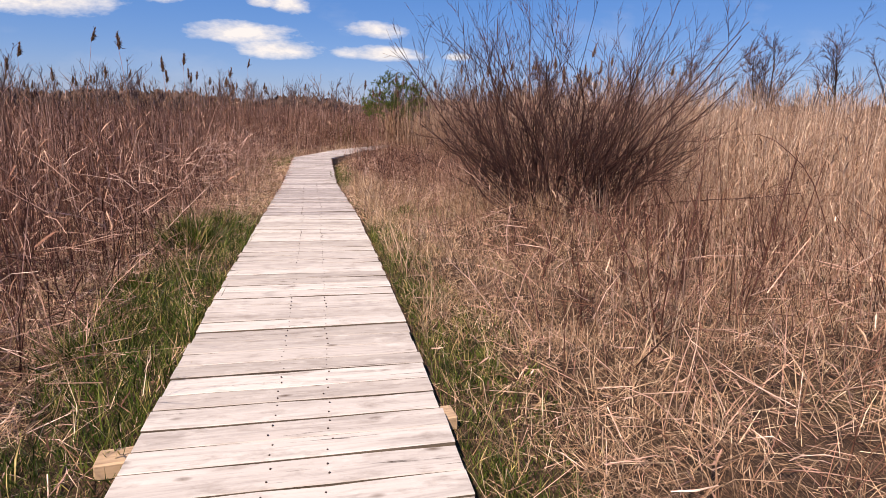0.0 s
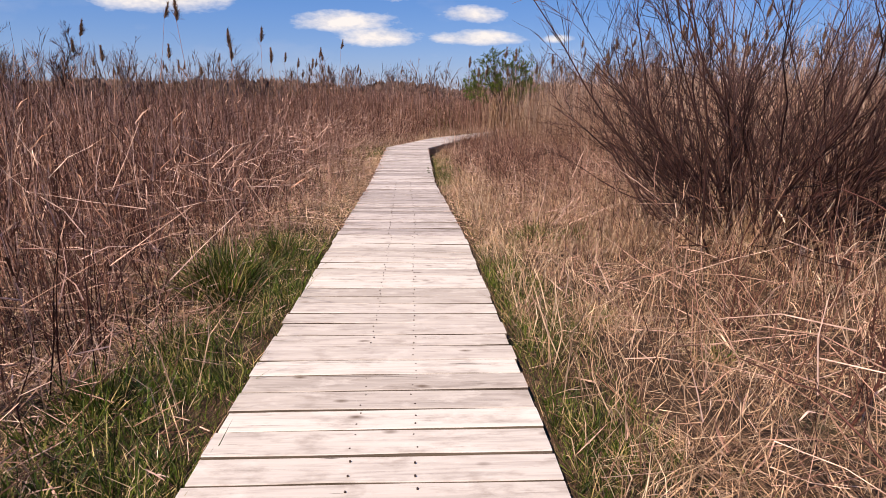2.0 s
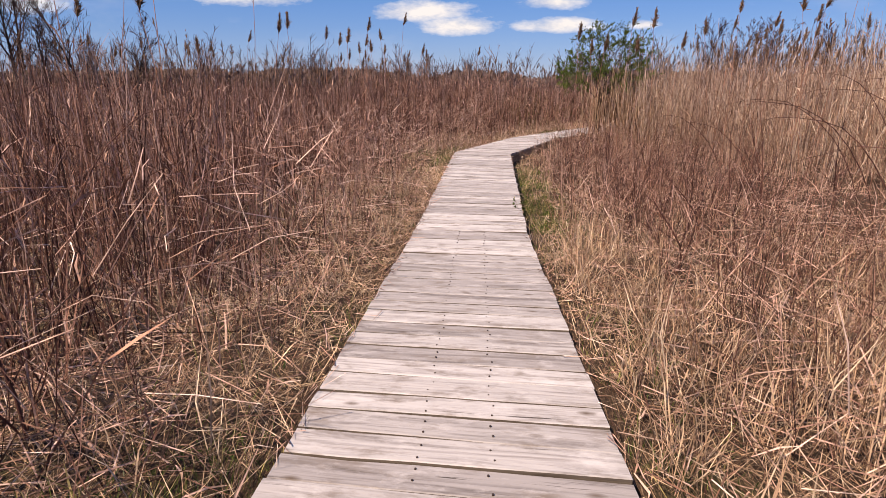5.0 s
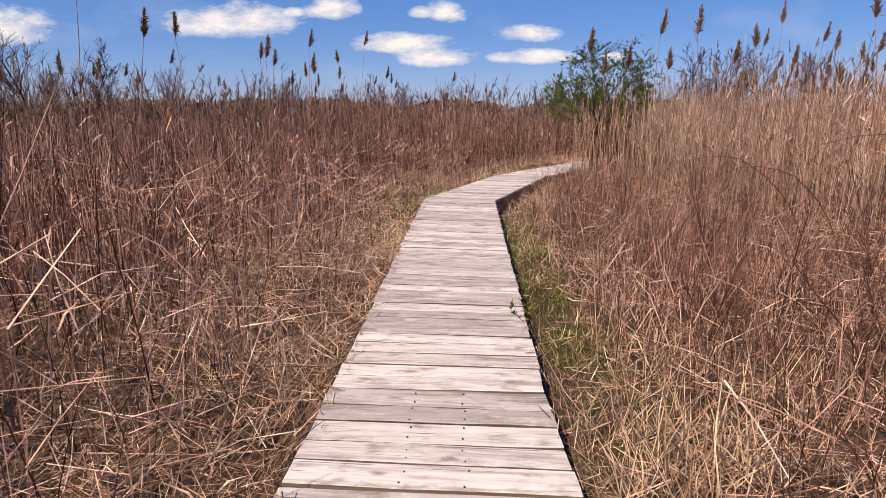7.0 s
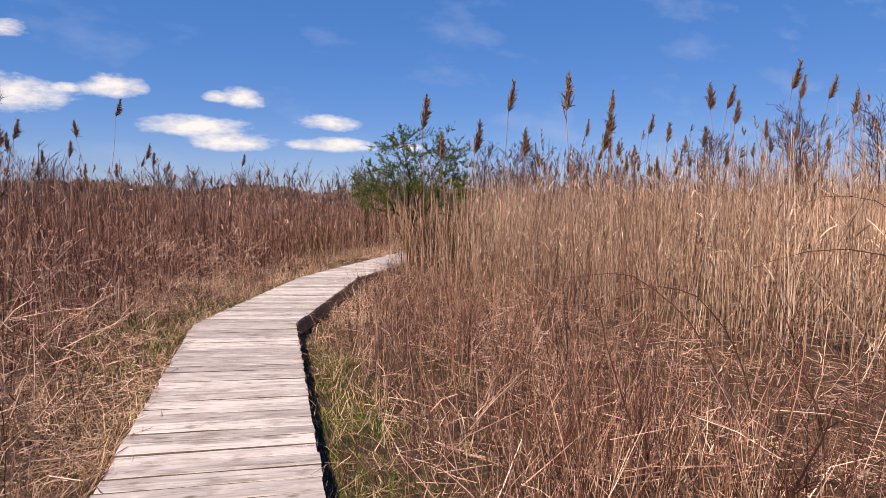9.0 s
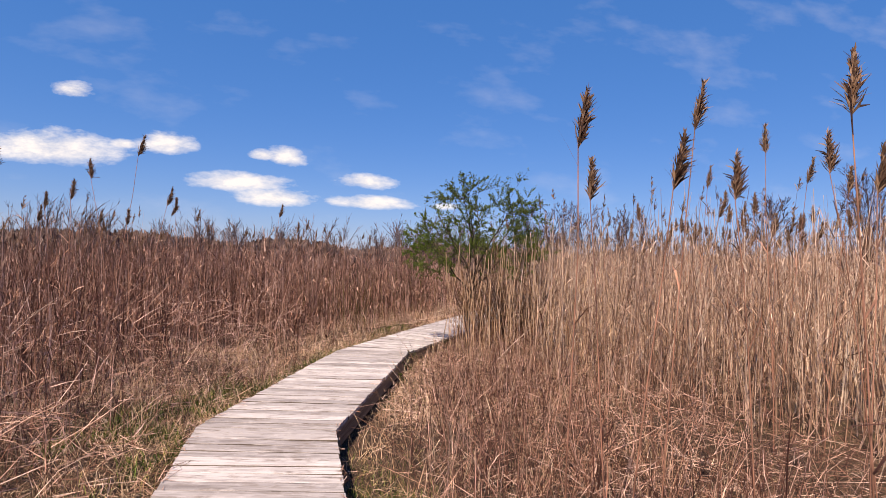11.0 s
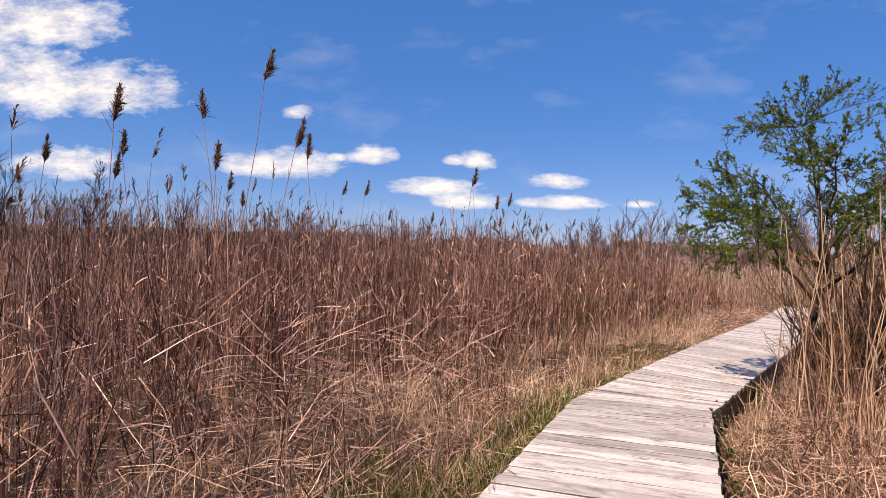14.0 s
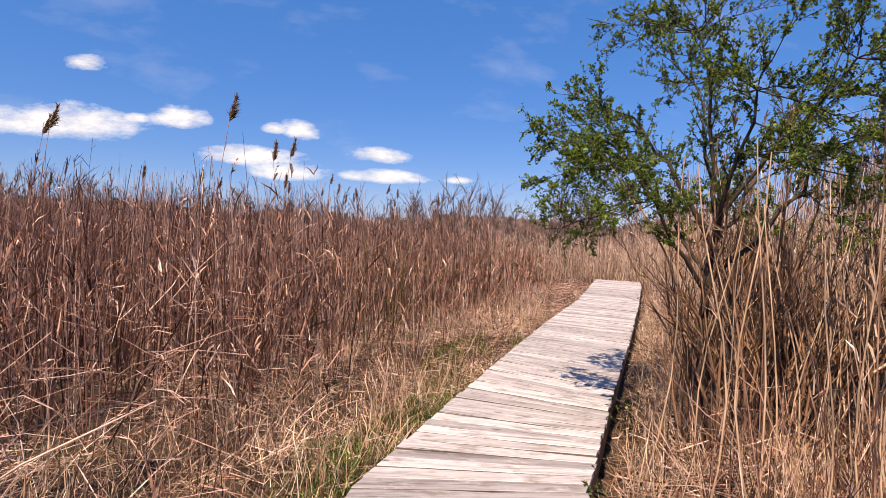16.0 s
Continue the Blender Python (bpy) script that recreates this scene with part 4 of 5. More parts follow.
def build_shrub(x, y, height, stems, name, label, mat, twig_n=(8, 7, 4), flare=62):
    base = empty(name, pose(x, y, float(ground_z(x, y))), label, "shrub")
    a = np.arange(stems) * 2.39996 + rng.normal(0, .12, stems)
    rad = np.sqrt(rng.random(stems)) * .42
    st = np.stack([rad * np.cos(a), rad * np.sin(a), np.full(stems, -.05)], -1)
    a = a + rng.normal(0, .3, stems)
    th = np.radians(flare) * np.sqrt(rng.permutation((np.arange(stems) + .5) / stems))
    way = np.stack([np.cos(a) * np.sin(th), np.sin(a) * np.sin(th), np.cos(th)], -1)
    L = height * rng.uniform(.6, .92, stems) * (1 - .18 * (th / 1.15) ** 2)
    P, R = grow(st, way, L, rng.uniform(.008, .021, stems), 8, .2, .26, .3)
    P[:, 1:] += rng.normal(0, .011, (stems, 7, 3)) * L[:, None, None] * np.linspace(.4, 1, 7)[None, :, None]
    for k in range(stems):
        part("stem", Soup().tubes(P[k:k + 1], R[k:k + 1], 5).mesh("stem", mat, True), base)
    s = Soup()
    st, w, L2, r2 = spawn(P, R, twig_n[0], .2, .97, .6, .42, L)
    P2, R2 = grow(st, unit(w + np.array([0, 0, .22])), L2, r2, 5, .1, .1, .3)
    s.tubes(P2, R2, 4)
    tagged(part("branch_tangle", s.mesh("branch_tangle", mat, True), base), kind="stuff")
    s = Soup()
    st, w, L3, r3 = spawn(P2, R2, twig_n[1], .2, .98, .55, .5, L2)
    P3, R3 = grow(st, unit(w + np.array([0, 0, .15])), L3, np.maximum(r3, .003), 3, .12, .06, .4)
    s.tubes(P3, R3)
    if twig_n[2]:
        st, w, L4, r4 = spawn(P3, R3, twig_n[2], .2, .98, .5, .5, L3)
        P4, R4 = grow(st, w, L4, np.maximum(r4, .0024), 2, .06)
        s.tubes(P4, R4)
    tagged(part("twig_tangle", s.mesh("twig_tangle", mat), base), kind="stuff")
    return base


def build_leafy_tree(x, y):
    base = empty("hawthorn_tree", pose(x, y, float(ground_z(x, y))), "small tree with dark bark just coming into green leaf", "tree")
    trunk = np.array([[[0, 0, -.1], [-.03, .02, .5], [.0, .06, 1.0], [.08, .12, 1.5], [.25, .2, 2.0]]])
    tr = np.array([[.05, .04, .036, .032, .022]])
    part("trunk", Soup().tubes(trunk, tr, 8).mesh("trunk", M_BARK, True), base)
    def dome(n, low, size, turn):
        """Even points on a dome, the crown's outline."""
        i = np.arange(n)
        up = low + (.97 - low) * (i + .5) / n
        flat = np.sqrt(1 - up ** 2)
        p = np.stack([flat * np.cos(i * 2.39996 + turn), flat * np.sin(i * 2.39996 + turn), up], -1)
        return np.array([.16, .12, 2.3]) + p * np.array([1.5, 1.4, 1.4]) * size

    n = 10
    ends = dome(n, -.35, .6, 1.0)
    rest = np.interp(ends[:, 2], [1.6, 3.2], [.45, .95]) * 4
    st = np.stack([np.interp(rest, np.arange(5), trunk[0, :, k]) for k in range(3)], -1)
    L = np.linalg.norm(ends - st, axis=1)
    P, R = grow(st, unit(ends - st), L, rng.uniform(.014, .026, n), 8, .06, .05, .35)
    P[:, 1:-1] += rng.normal(0, .02, (n, 6, 3))
    tips = dome(84, -.5, 1, .3) + rng.normal(0, .1, (84, 3))
    gap = np.linalg.norm(tips[:, None, None] - P[None, :, 2:], axis=-1).reshape(84, -1)
    gap += rng.uniform(0, .25, gap.shape)
    near = gap.argmin(1)
    owner, at = near // 6, near % 6 + 2
    st = P[owner, at]
    Lb = np.linalg.norm(tips - st, axis=1) * rng.uniform(.8, 1.12, 84)
    Pb, Rb = grow(st, unit(tips - st), Lb, np.clip(R[owner, at] * .6, .005, .011), 6, .07, .05, .35)
    Pb[:, 1:] += rng.normal(0, .012, (84, 5, 3))
    for k in range(n):
        limb = part("limb", Soup().tubes(P[k:k + 1], R[k:k + 1], 6).mesh("limb", M_BARK, True), base)
        for j in np.flatnonzero(owner == k):
            part("bough", Soup().tubes(Pb[j:j + 1], Rb[j:j + 1], 5).mesh("bough", M_BARK, True), limb)
    s = Soup()
    st, w, L2, r2 = spawn(np.concatenate([Pb, P[:, 2:]]), np.concatenate([Rb, R[:, 2:]]), 11, .1, .99, .8, .36, np.concatenate([Lb, L * .55]))
    P2, R2 = grow(st, unit(w + np.array([0, 0, .28])), L2, np.clip(r2, .0026, .005), 5, .07, .03, .5)
    s.tubes(P2, R2, 4)
    st, w, L3, r3 = spawn(P2, R2, 4, .15, .98, .9, .45, L2)
    P3, R3 = grow(st, unit(w + np.array([0, 0, .1])), L3, np.maximum(r3, .0018), 3, .08, .03, .5)
    s.tubes(P3, R3)
    tagged(part("twig_tangle", s.mesh("twig_tangle", M_BARK), base), kind="stuff")
    # leaves sit in small rosettes along the twigs, thicker low in the crown
    s = Soup()
    for Pk, per in ((P2, 9), (P3, 4)):
        N, K, _ = Pk.shape
        u = (np.arange(per) + rng.uniform(.1, .9, (N, per))) / per * (K - 1)
        i = np.minimum(u.astype(int), K - 2)
        f = (u - i)[..., None]
        row = np.arange(N)[:, None]
        c = (Pk[row, i] * (1 - f) + Pk[row, i + 1] * f).reshape(-1, 3)
        keep = rng.random(len(c)) < np.interp(c[:, 2], [1.2, 2.2, 3.0, 4.0], [1, 1, .6, .45])
        c = np.repeat(c[keep], 4, 0) + rng.normal(0, .006, (4 * int(keep.sum()), 3))
        d = unit(rng.normal(0, 1, c.shape) + np.array([0, 0, .35]))
        LL = rng.uniform(.011, .023, len(c))
        Pl, _ = grow(c, d, LL, LL, 3, .12)
        W = np.array([.25, 1, .15])[None] * (LL * .4)[:, None]
        s.ribbons(Pl, W, unit(np.cross(d, rng.normal(0, 1, d.shape))))
    tagged(part("leaves", s.mesh("leaves", M_LEAF), base, "small bright green young leaves"), kind="stuff")
    # suckers and dead stems crowding the foot of the trunk
    for dx, dy, h, n, flare in ((.4, .05, 1.75, 50, 15), (1.2, .1, 1.7, 44, 17)):
        build_shrub(x + dx, y + dy, h, n, "thorn_thicket", "thicket of thin brown stems at the foot of the small tree", M_THORN, (7, 4, 0), flare)
    return base


def bare_tree(soup_trunk, soup_twig, x, y, height, detail=(7, 6, 4)):
    n = len(x)
    way = unit(np.stack([rng.normal(0, .07, n), rng.normal(0, .07, n), np.ones(n)], -1))
    P, R = grow(on_ground(x, y, -.1), way, height * .85, height * .014, 6, .06, 0, .2)
    soup_trunk.tubes(P, R, 5)
    st, w, L, r = spawn(P, R, detail[0], .25, .98, .75, .42, height)
    P2, R2 = grow(st, unit(w + np.array([0, 0, .35])), L, r, 4, .1, .08, .25)
    soup_twig.tubes(P2, R2)
    st, w, L2, r = spawn(P2, R2, detail[1], .2, .98, .65, .45, L)
    P3, R3 = grow(st, unit(w + np.array([0, 0, .15])), L2, np.maximum(r, .018), 3, .1, .05, .5)
    soup_twig.tubes(P3, R3)
    if detail[2]:
        st, w, L3, r = spawn(P3, R3, detail[2], .2, .98, .6, .5, L2)
        P4, R4 = grow(st, w, L3, np.full(len(L3), .014), 2, .08)
        soup_twig.tubes(P4, R4)


def far_tree(soup, x, y, height, n1, n2, thick):
    n = len(x)
    way = unit(np.stack([rng.normal(0, .07, n), rng.normal(0, .07, n), np.ones(n)], -1))
    P, R = grow(on_ground(x, y, -.1), way, height * .8, height * .013, 4, .06, 0, .25)
    soup.tubes(P, R, 3)
    st, w, L, r = spawn(P, R, n1, .12, .98, .7, .42, height)
    P2, R2 = grow(st, unit(w + np.array([0, 0, .35])), L, np.maximum(r * .8, thick), 3, .1, .08, .4)
    soup.tubes(P2, R2)
    st, w, L2, r = spawn(P2, R2, n2, .15, .98, .65, .5, L)
    P3, R3 = grow(st, unit(w + np.array([0, 0, .2])), L2, np.full(len(L2), thick * .75), 2, .1)
    soup.tubes(P3, R3)


def build_woods():
    b = Soup()
    n = 380
    th = rng.uniform(-1.05, 1.2, n)
    dist = rng.uniform(95, 140, n)
    x, y = np.sin(th) * dist, np.cos(th) * dist
    h = (6.4 + 3.8 * patchy(th * 40, dist * 0, 3.0, 41)) * rng.uniform(.75, 1.1, n)
    far_tree(b, x, y, h * .95, 10, 5, .042)
    n = 430
    th = rng.uniform(-1.1, 1.25, n)
    dist = rng.uniform(84, 110, n)
    x, y = np.sin(th) * dist, np.cos(th) * dist
    far_tree(b, x, y, rng.uniform(2.6, 5.8, n), 7, 4, .042)
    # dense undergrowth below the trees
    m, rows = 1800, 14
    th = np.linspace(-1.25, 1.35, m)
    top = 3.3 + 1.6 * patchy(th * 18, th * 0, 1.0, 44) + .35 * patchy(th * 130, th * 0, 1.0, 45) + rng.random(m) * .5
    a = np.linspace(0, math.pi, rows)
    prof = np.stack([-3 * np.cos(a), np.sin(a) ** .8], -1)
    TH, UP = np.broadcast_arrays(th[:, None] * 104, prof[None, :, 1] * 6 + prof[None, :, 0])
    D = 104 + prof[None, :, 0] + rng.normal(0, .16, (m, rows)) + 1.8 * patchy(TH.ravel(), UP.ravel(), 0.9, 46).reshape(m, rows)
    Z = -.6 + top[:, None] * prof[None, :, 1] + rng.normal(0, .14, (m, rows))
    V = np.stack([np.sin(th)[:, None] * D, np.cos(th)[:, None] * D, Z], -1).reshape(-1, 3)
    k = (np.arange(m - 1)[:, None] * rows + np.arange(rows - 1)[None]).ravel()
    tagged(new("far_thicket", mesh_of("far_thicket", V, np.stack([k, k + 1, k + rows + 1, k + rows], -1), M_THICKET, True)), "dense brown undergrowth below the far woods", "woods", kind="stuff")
    stuff("far_woods", b, M_WOODS, "leafless grey-brown woods along the horizon", "woods")


NEAR_TREES = [(-46, 60, 14), (-50, 59, 15), (-54, 62, 14), (-44, 66, 10), (-58, 58, 15), (-40, 70, 8.5), (-48, 63, 13), (-52, 57, 14), (-56, 61, 15.5), (-43, 61, 9), (-61, 60, 15), (42, 52, 9.5), (47, 56, 11), (52, 52, 11.5), (57, 50, 12),
              (38, 58, 8), (23, 75, 8.5), (26, 78, 9.5), (30, 75, 9), (34, 72, 8)]


def build_near_trees():
    for x, y, h in NEAR_TREES:
        base = empty("bare_tree", pose(x, y, float(ground_z(x, y))), "leafless dark-limbed tree behind the reeds", "tree", "bare trees at the marsh edge")
        a, b = Soup(), Soup()
        ox, oy = np.zeros(1), np.zeros(1)
        bare_tree(a, b, ox, oy, np.array([h]), (16, 9, 6))
        part("trunk", a.mesh("trunk", M_BARK, True), base)
        part("crown", b.mesh("crown", M_TWIG), base)


# ---- tall plumed reeds that stand out against the sky ----
HEIGHTS = (2.5, 2.6, 2.45, 2.55, 2.4)
PLUMES = [(-2.43, 20.43, 2.36), (-3.19, 17.1, 2.59), (-2.5, 17.36, 2.28), (-3.33, 15.9, 2.44), (-2.97, 20.5, 2.48), (-2.67, 12.24, 2.44),
          (-2.44, 12.05, 2.23), (-3.1, 14.85, 2.68), (-3.6, 20.5, 2.6), (-5.8, 15.85, 2.95), (-3.26, 12.05, 2.78), (-4.26, 13.5, 2.32),
          (-4.2, 21.7, 2.66), (-3.9, 22.26, 2.34), (-3.47, 22.1, 2.3), (-3.34, 22.46, 2.47), (-3.83, 25.2, 2.47), (-3.03, 23.56, 2.44),
          (-2.72, 25.24, 2.7), (-3.3, 25.97, 3.12), (-3.11, 25.88, 3.1), (-2.1, 25.5, 2.5), (-2.43, 24.3, 2.12), (-1.14, 29.2, 2.9),
          (4.83, 20.5, 2.81), (3.9, 18.5, 2.56), (5.46, 20.5, 2.75), (1.35, 18.0, 2.35), (1.55, 17.8, 2.28), (2.2, 18.55, 2.35),
          (2.4, 17.9, 2.2), (1.75, 18.25, 2.24), (2.55, 17.4, 2.5), (2.75, 17.6, 2.35)]


def build_plumed_reeds():
    kinds = []
    for k in range(5):
        h = HEIGHTS[k]
        base = empty("plumed_reed", pose(0, 0, -50), "tall dry reed with a feathery brown plume", "reed", "plumed reeds over the bed")
        P, R = grow(np.zeros((1, 3)), unit(np.array([[.04 * (k - 2), .03, 1.0]])), np.array([h]), np.array([.0055]), 6, .03, 0, .45)
        part("stalk", Soup().tubes(P, R, 5).mesh("stalk", M_REED_BROWN, True), base)
        s = Soup()
        tip = P[:, -1] - (P[:, -1] - P[:, -2]) * .1
        plume_ribbons(s, tip, unit(np.array([[.03 + .07 * (k - 1), .04, 1.0]])), np.array([.27]), np.array([.095]), 240, .0048)
        part("plume", s.mesh("plume", M_PLUME), base, "feathery brown seed head")
        for _ in range(4):
            s = Soup()
            reed_leaves(s, P, 1, (.22, .4), .006)
            part("leaf", s.mesh("leaf", M_REED_BROWN), base, "dry strap-like leaf")
        kinds.append(base)
    r = random.Random(5)
    spots = list(PLUMES)
    for _ in range(60):
        y = r.uniform(12, 44)
        spots.append((float(left_edge(y)) - r.uniform(3.5, 10.0), y, r.uniform(2.1, 2.6)))
    for _ in range(120):
        y = r.uniform(15, 35)
        spots.append((float(np.interp(y, [10, 14, 18, 22, 24.5, 28, 34], [8.5, 6.6, 5.6, 4.8, 5.2, 7, 9])) + r.uniform(.2, 4.5), y, r.uniform(2.3, 2.8) * (1.12 if y < 20 else 1)))
    for i, (x, y, z) in enumerate(spots):
        k = i % len(kinds)
        g = float(ground_z(x, y)) - .03
        m = pose(x, y, g, r.uniform(-4, 4), r.uniform(-4, 5), r.uniform(-40, 40)) @ Matrix.Scale((z - g) / (HEIGHTS[k] + .08), 4)
        ob = kinds[k] if i < len(kinds) else copy_thing(kinds[k], m)
        ob.matrix_world = m


# ---- single weeds, canes, sprigs ----
def build_dead_weed(x, y, h, label):
    ob = empty("dead_weed", pose(x, y, float(ground_z(x, y))), label, "weed", "tall dead weeds by the boardwalk")
    n = 3
    way = unit(np.stack([rng.normal(0, .2, n), rng.normal(0, .2, n), np.ones(n)], -1))
    P, R = grow(np.concatenate([rng.normal(0, .03, (n, 2)), np.full((n, 1), -.04)], 1), way, h * np.array([1, .8, .65]), np.array([.0095, .007, .0055]), 6, .1, 0, .3)
    for k in range(n):
        part("stem", Soup().tubes(P[k:k + 1], R[k:k + 1], 5).mesh("stem", M_WEED, True), ob)
    s = Soup()
    st, w, L, r = spawn(P, R, 11, .2, .98, .75, .36, h * np.array([1, .8, .65]))
    P2, R2 = grow(st, unit(w + np.array([0, 0, .3])), L, r, 4, .12, .05)
    s.tubes(P2, R2)
    st, w, L2, r = spawn(P2, R2, 5, .25, .98, .7, .38, L)
    P3, R3 = grow(st, w, L2, np.maximum(r, .001), 2, .1)
    s.tubes(P3, R3)
    tagged(part("twig_spray", s.mesh("twig_spray", M_WEED), ob), kind="stuff")


DEAD_WEEDS = [(2.9, 4.9, 1.2), (3.6, 4.1, 1.3), (4.1, 6.1, 1.2), (2.4, 6.7, .9), (5.0, 5.4, 1.5), (3.7, 6.4, 1.0), (4.9, 3.9, 1.5), (2.2, 4.2, .8), (5.6, 7.4, 1.4),
              (-2.5, 3.7, 1.3), (-2.3, 5.0, 1.1), (-3.1, 5.4, 1.5), (-3.6, 6.4, 1.5), (-2.0, 9.6, 1.0), (-2.6, 10.6, 1.2), (-2.2, 11.8, 1.1), (-3.0, 9.2, 1.4),
              (2.9, 14.6, 1.3), (3.5, 15.2, 1.4), (2.3, 16.1, 1.1), (3.9, 16.2, 1.5), (4.4, 15.4, 1.5), (3.0, 18.6, 1.2), (2.2, 19.4, 1.0), (1.7, 14.6, .9),
              (-3.3, 24.8, 1.8), (-2.2, 23.6, 1.5), (-3.4, 26.2, 1.7), (-1.5, 26.2, 1.2),
              (2.6, 3.6, 1.0), (3.2, 4.4, 1.2), (3.9, 5.2, 1.3), (2.9, 5.9, 1.0), (4.6, 4.9, 1.4), (3.4, 7.0, 1.1), (2.2, 5.2, .8), (5.2, 6.4, 1.3), (4.4, 7.2, 1.1),
              (-1.95, 3.2, 1.1), (-2.2, 4.3, 1.3), (-2.0, 5.3, 1.2), (-2.6, 5.9, 1.4), (-2.2, 6.8, 1.2), (-2.9, 4.4, 1.5), (-3.2, 7.2, 1.4), (-2.6, 8.2, 1.2),
              (-2.4, 25.4, 1.7), (-1.9, 24.6, 1.5), (-2.7, 24.2, 1.6), (2.2, 13.6, 1.0), (2.6, 15.4, 1.1), (1.9, 16.6, .9), (3.2, 17.4, 1.2), (1.6, 12.4, .8)]


def build_cane(x, y, tx, ty, h):
    """A long bramble cane arching from its root towards (tx, ty)."""
    u = np.linspace(0, 1, 12)
    g = float(ground_z(x, y))
    P = np.stack([(tx - x) * u ** 1.5, (ty - y) * u ** 1.5, h * np.sin(u * 2.1) / .93 + rng.normal(0, .012, 12)], -1)
    P[0, 2] = -.05
    R = np.linspace(.0075, .0025, 12)[None]
    ob = empty("bramble_cane", pose(x, y, g), "long arching dark red bramble cane", "bramble", "bramble canes in the brush")
    part("cane", Soup().tubes(P[None], R, 5).mesh("cane", M_WEED, True), ob)
    st, w, L, r = spawn(P[None], R, 16, .2, .98, .9, .14, np.ones(1))
    P2, R2 = grow(st, w, L, np.maximum(r * .7, .0012), 3, .12)
    tagged(part("shoot_spray", Soup().tubes(P2, R2).mesh("shoot_spray", M_WEED), ob), kind="stuff")


CANES = [(4.9, 15.6, 2.9, 16.2, 1.5), (5.6, 15.0, 3.6, 15.8, 1.7), (4.2, 17.2, 2.4, 17.0, 1.2), (3.9, 13.2, 2.4, 13.8, 1.3), (6.0, 16.6, 4.2, 17.2, 1.8), (3.4, 11.2, 2.2, 12.0, 1.0),
         (4.4, 6.0, 3.2, 6.8, 1.1), (2.6, 3.9, 1.9, 4.6, .8), (5.4, 5.0, 4.4, 6.0, 1.4),
         (4.4, 14.4, 2.6, 15.0, 1.5), (5.2, 13.6, 3.3, 14.2, 1.6), (3.0, 5.2, 2.4, 6.6, 1.0), (1.9, 4.3, 1.5, 5.2, .55), (3.6, 16.8, 2.2, 17.5, 1.2), (4.8, 11.4, 3.9, 12.6, 1.3),
         (-3.4, 11.6, -2.3, 12.6, 1.4), (-2.3, 25.0, -1.2, 25.9, 1.75), (3.9, 24.2, 2.9, 24.6, 1.5)]


def build_sprig(x, y, tx, ty):
    """A leafy sprig that leans out over the planks."""
    ob = empty("leafy_sprig", pose(x, y, float(ground_z(x, y))), "small leafy weed sprig leaning over the plank edge", "weed", "sprigs at the plank edge")
    n = 4
    way = unit(np.stack([np.full(n, tx - x) + rng.normal(0, .07, n), np.full(n, ty - y) + rng.normal(0, .1, n), np.full(n, .42)], -1))
    L = rng.uniform(.24, .4, n)
    P, R = grow(np.concatenate([rng.normal(0, .03, (n, 2)), np.full((n, 1), -.02)], 1), way, L, np.full(n, .003), 5, .1, .12)
    for k in range(n):
        part("stem", Soup().tubes(P[k:k + 1], R[k:k + 1]).mesh("stem", M_WEED), ob)
    st, w, _, _ = spawn(P, R, 14, .25, 1, .9, 1, L)
    LL = rng.uniform(.018, .038, len(st))
    Pl, _ = grow(st, w, LL, LL, 3, .1)
    s = Soup().ribbons(Pl, np.array([.25, 1, .15])[None] * (LL * .35)[:, None], unit(np.cross(w, rng.normal(0, 1, w.shape))))
    tagged(part("leaves", s.mesh("leaves", M_GRASS), ob, "dull dark green leaves"), kind="stuff")


SPRIGS = [(.50, 14.75, .25, 14.8), (.48, 15.1, .22, 15.0), (3.12, 27.35, 2.8, 27.4), (2.9, 26.95, 2.55, 27.0), (1.75, 24.95, 1.4, 24.95), (1.98, 25.6, 1.7, 25.7), (1.5, 24.2, 1.25, 24.1)]


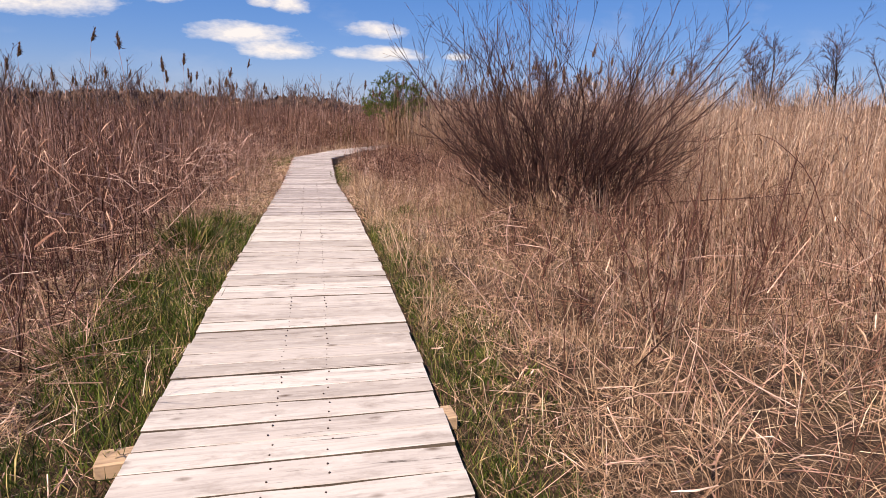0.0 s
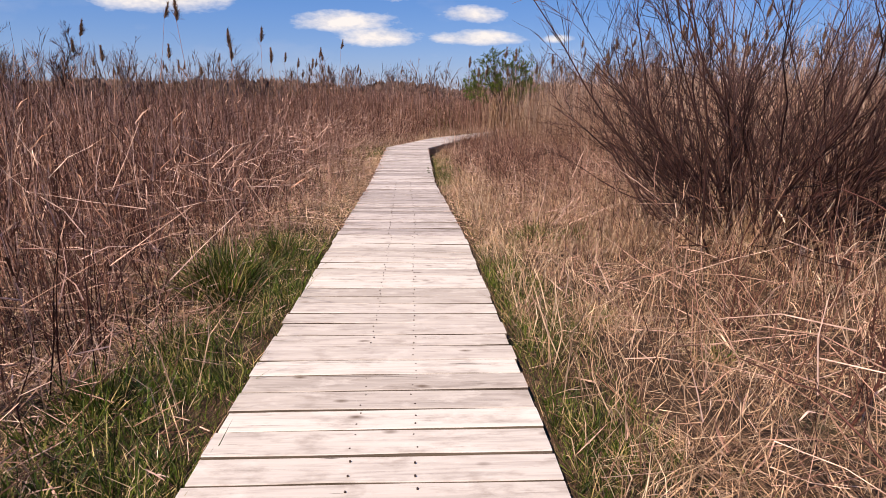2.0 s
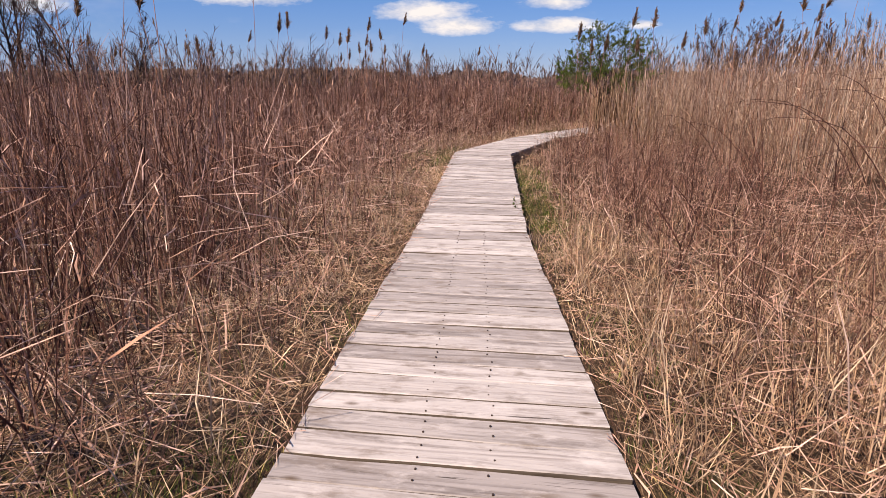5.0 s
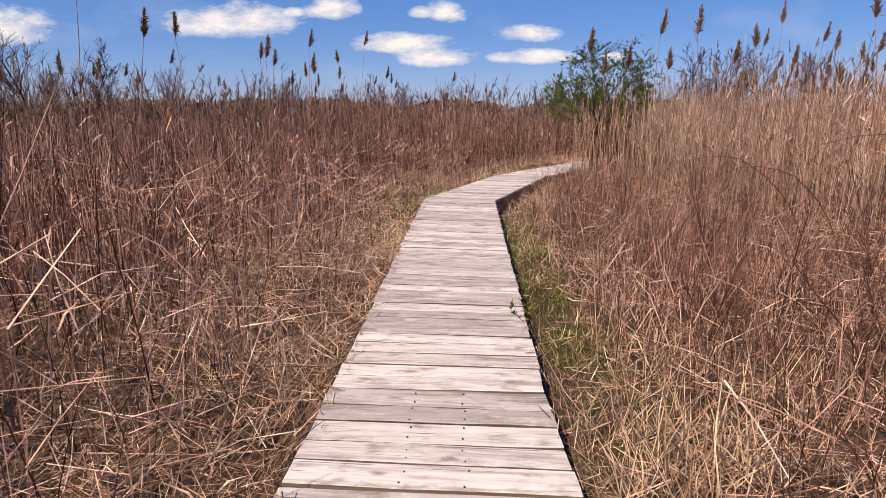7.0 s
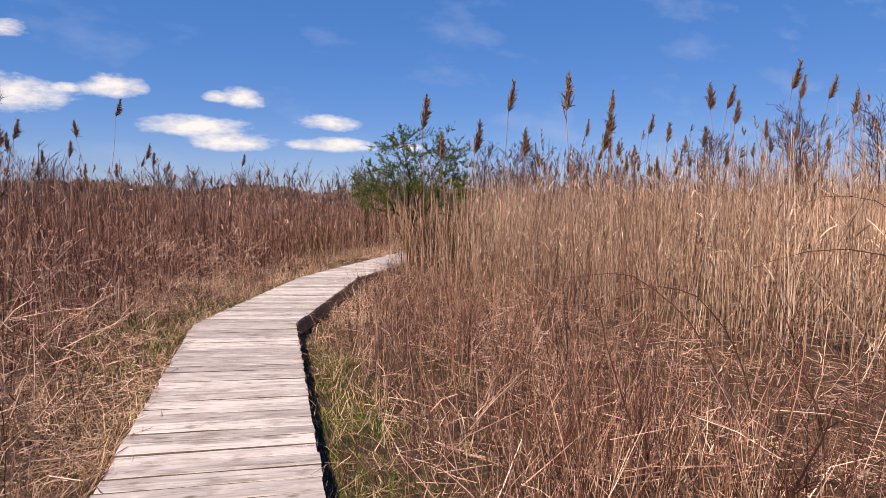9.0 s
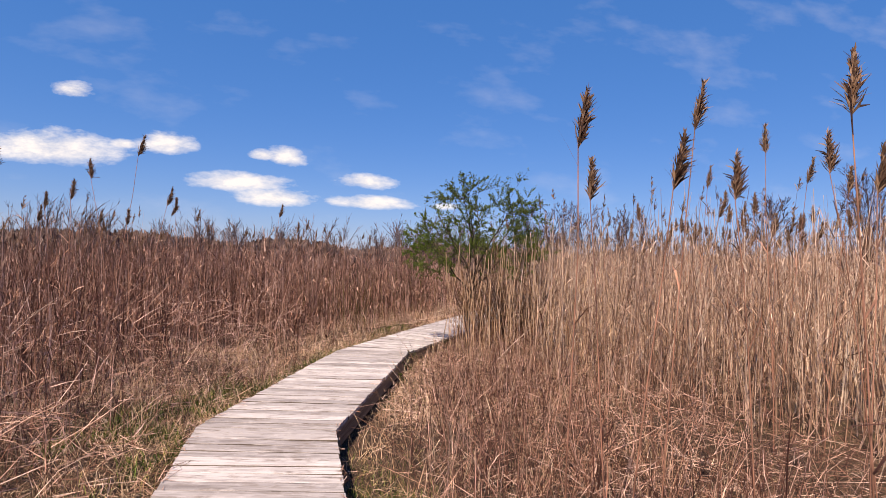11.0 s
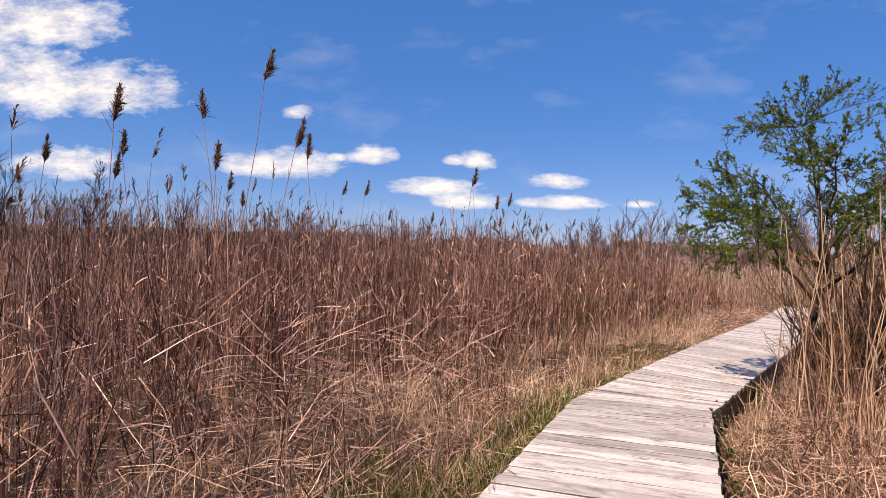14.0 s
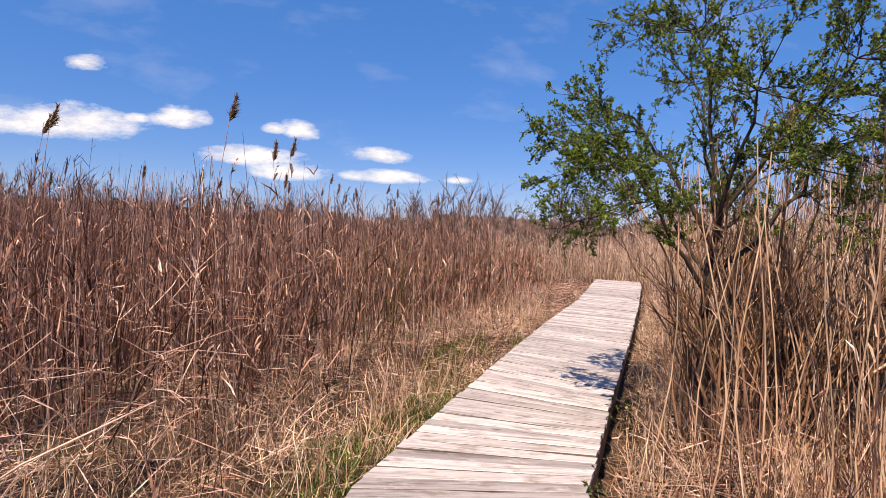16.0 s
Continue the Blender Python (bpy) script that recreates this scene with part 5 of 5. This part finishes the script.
def build_leaning_reed(x, y, tx, ty, h):
    ob = empty("leaning_reed", pose(x, y, float(ground_z(x, y))), "pale broken reed stalk leaning across the bed", "reed", "leaning broken reeds")
    P = np.linspace((0, 0, -.03), (tx - x, ty - y, h), 6)[None] + rng.normal(0, .012, (1, 6, 3))
    part("stalk", Soup().tubes(P, np.linspace(.0042, .0028, 6)[None], 5).mesh("stalk", M_LITTER, True), ob)
    for _ in range(4):
        s = Soup()
        reed_leaves(s, P, 1, (.15, .3), .004)
        part("leaf_tatter", s.mesh("leaf_tatter", M_LITTER), ob)


LEANERS = [(-2.7, 12.6, -2.1, 13.4, 2.0), (-1.9, 10.6, -1.2, 11.3, .55), (-1.6, 22.8, -.9, 23.6, .5), (-2.2, 19.4, -1.7, 20.4, .9), (2.9, 25.2, 2.6, 25.8, 1.2),
           (-3.1, 16.2, -2.2, 16.9, 1.5), (3.2, 23.6, 3.9, 24.0, 1.9), (-1.4, 26.4, -.7, 27.2, .6)]


def build_bare_reeds():
    """Single pale leafless stalks in front of the small tree."""
    r = random.Random(9)
    first = None
    for k in range(80):
        x, y = r.uniform(2.35, 5.2), r.uniform(23.9, 26.2)
        m = pose(x, y, float(ground_z(x, y)) - .03, r.uniform(-7, 7), r.uniform(-7, 7), r.uniform(0, 360)) @ Matrix.Scale(r.uniform(.75, 1.1), 4)
        if k < 4:
            first = empty("bare_reed", m, "tall pale leafless reed stalk before the small tree", "reed", "bare reeds by the small tree")
            P, R = grow(np.zeros((1, 3)), unit(np.array([[rng.normal(0, .05), rng.normal(0, .05), 1.0]])), np.array([2.15]), np.array([.0072]), 7, .05, 0, .5)
            part("stalk", Soup().tubes(P, R, 5).mesh("stalk", M_BLOND, True), first)
            s = Soup()
            reed_leaves(s, P, 1, (.2, .35), .006)
            part("leaf", s.mesh("leaf", M_BLOND), first)
        else:
            copy_thing(first, m).matrix_world = m


build_boardwalk()
build_beds()
build_litter()
build_grass()
build_mats()
build_tufts()
build_weeds()
build_shrub(3.85, 8.85, 3.1, 110, "willow_shrub", "large many-stemmed leafless red-brown shrub beside the boardwalk", M_TWIG, (9, 6, 1), 66)
build_leafy_tree(3.1, 26.5)
build_woods()
build_near_trees()
build_plumed_reeds()
for x, y, h in DEAD_WEEDS:
    build_dead_weed(x, y, h, "tall dead weed with dark red-brown branching stems")
for row in CANES:
    build_cane(*row)
for row in SPRIGS:
    build_sprig(*row)
for row in LEANERS:
    build_leaning_reed(*row)
build_bare_reeds()
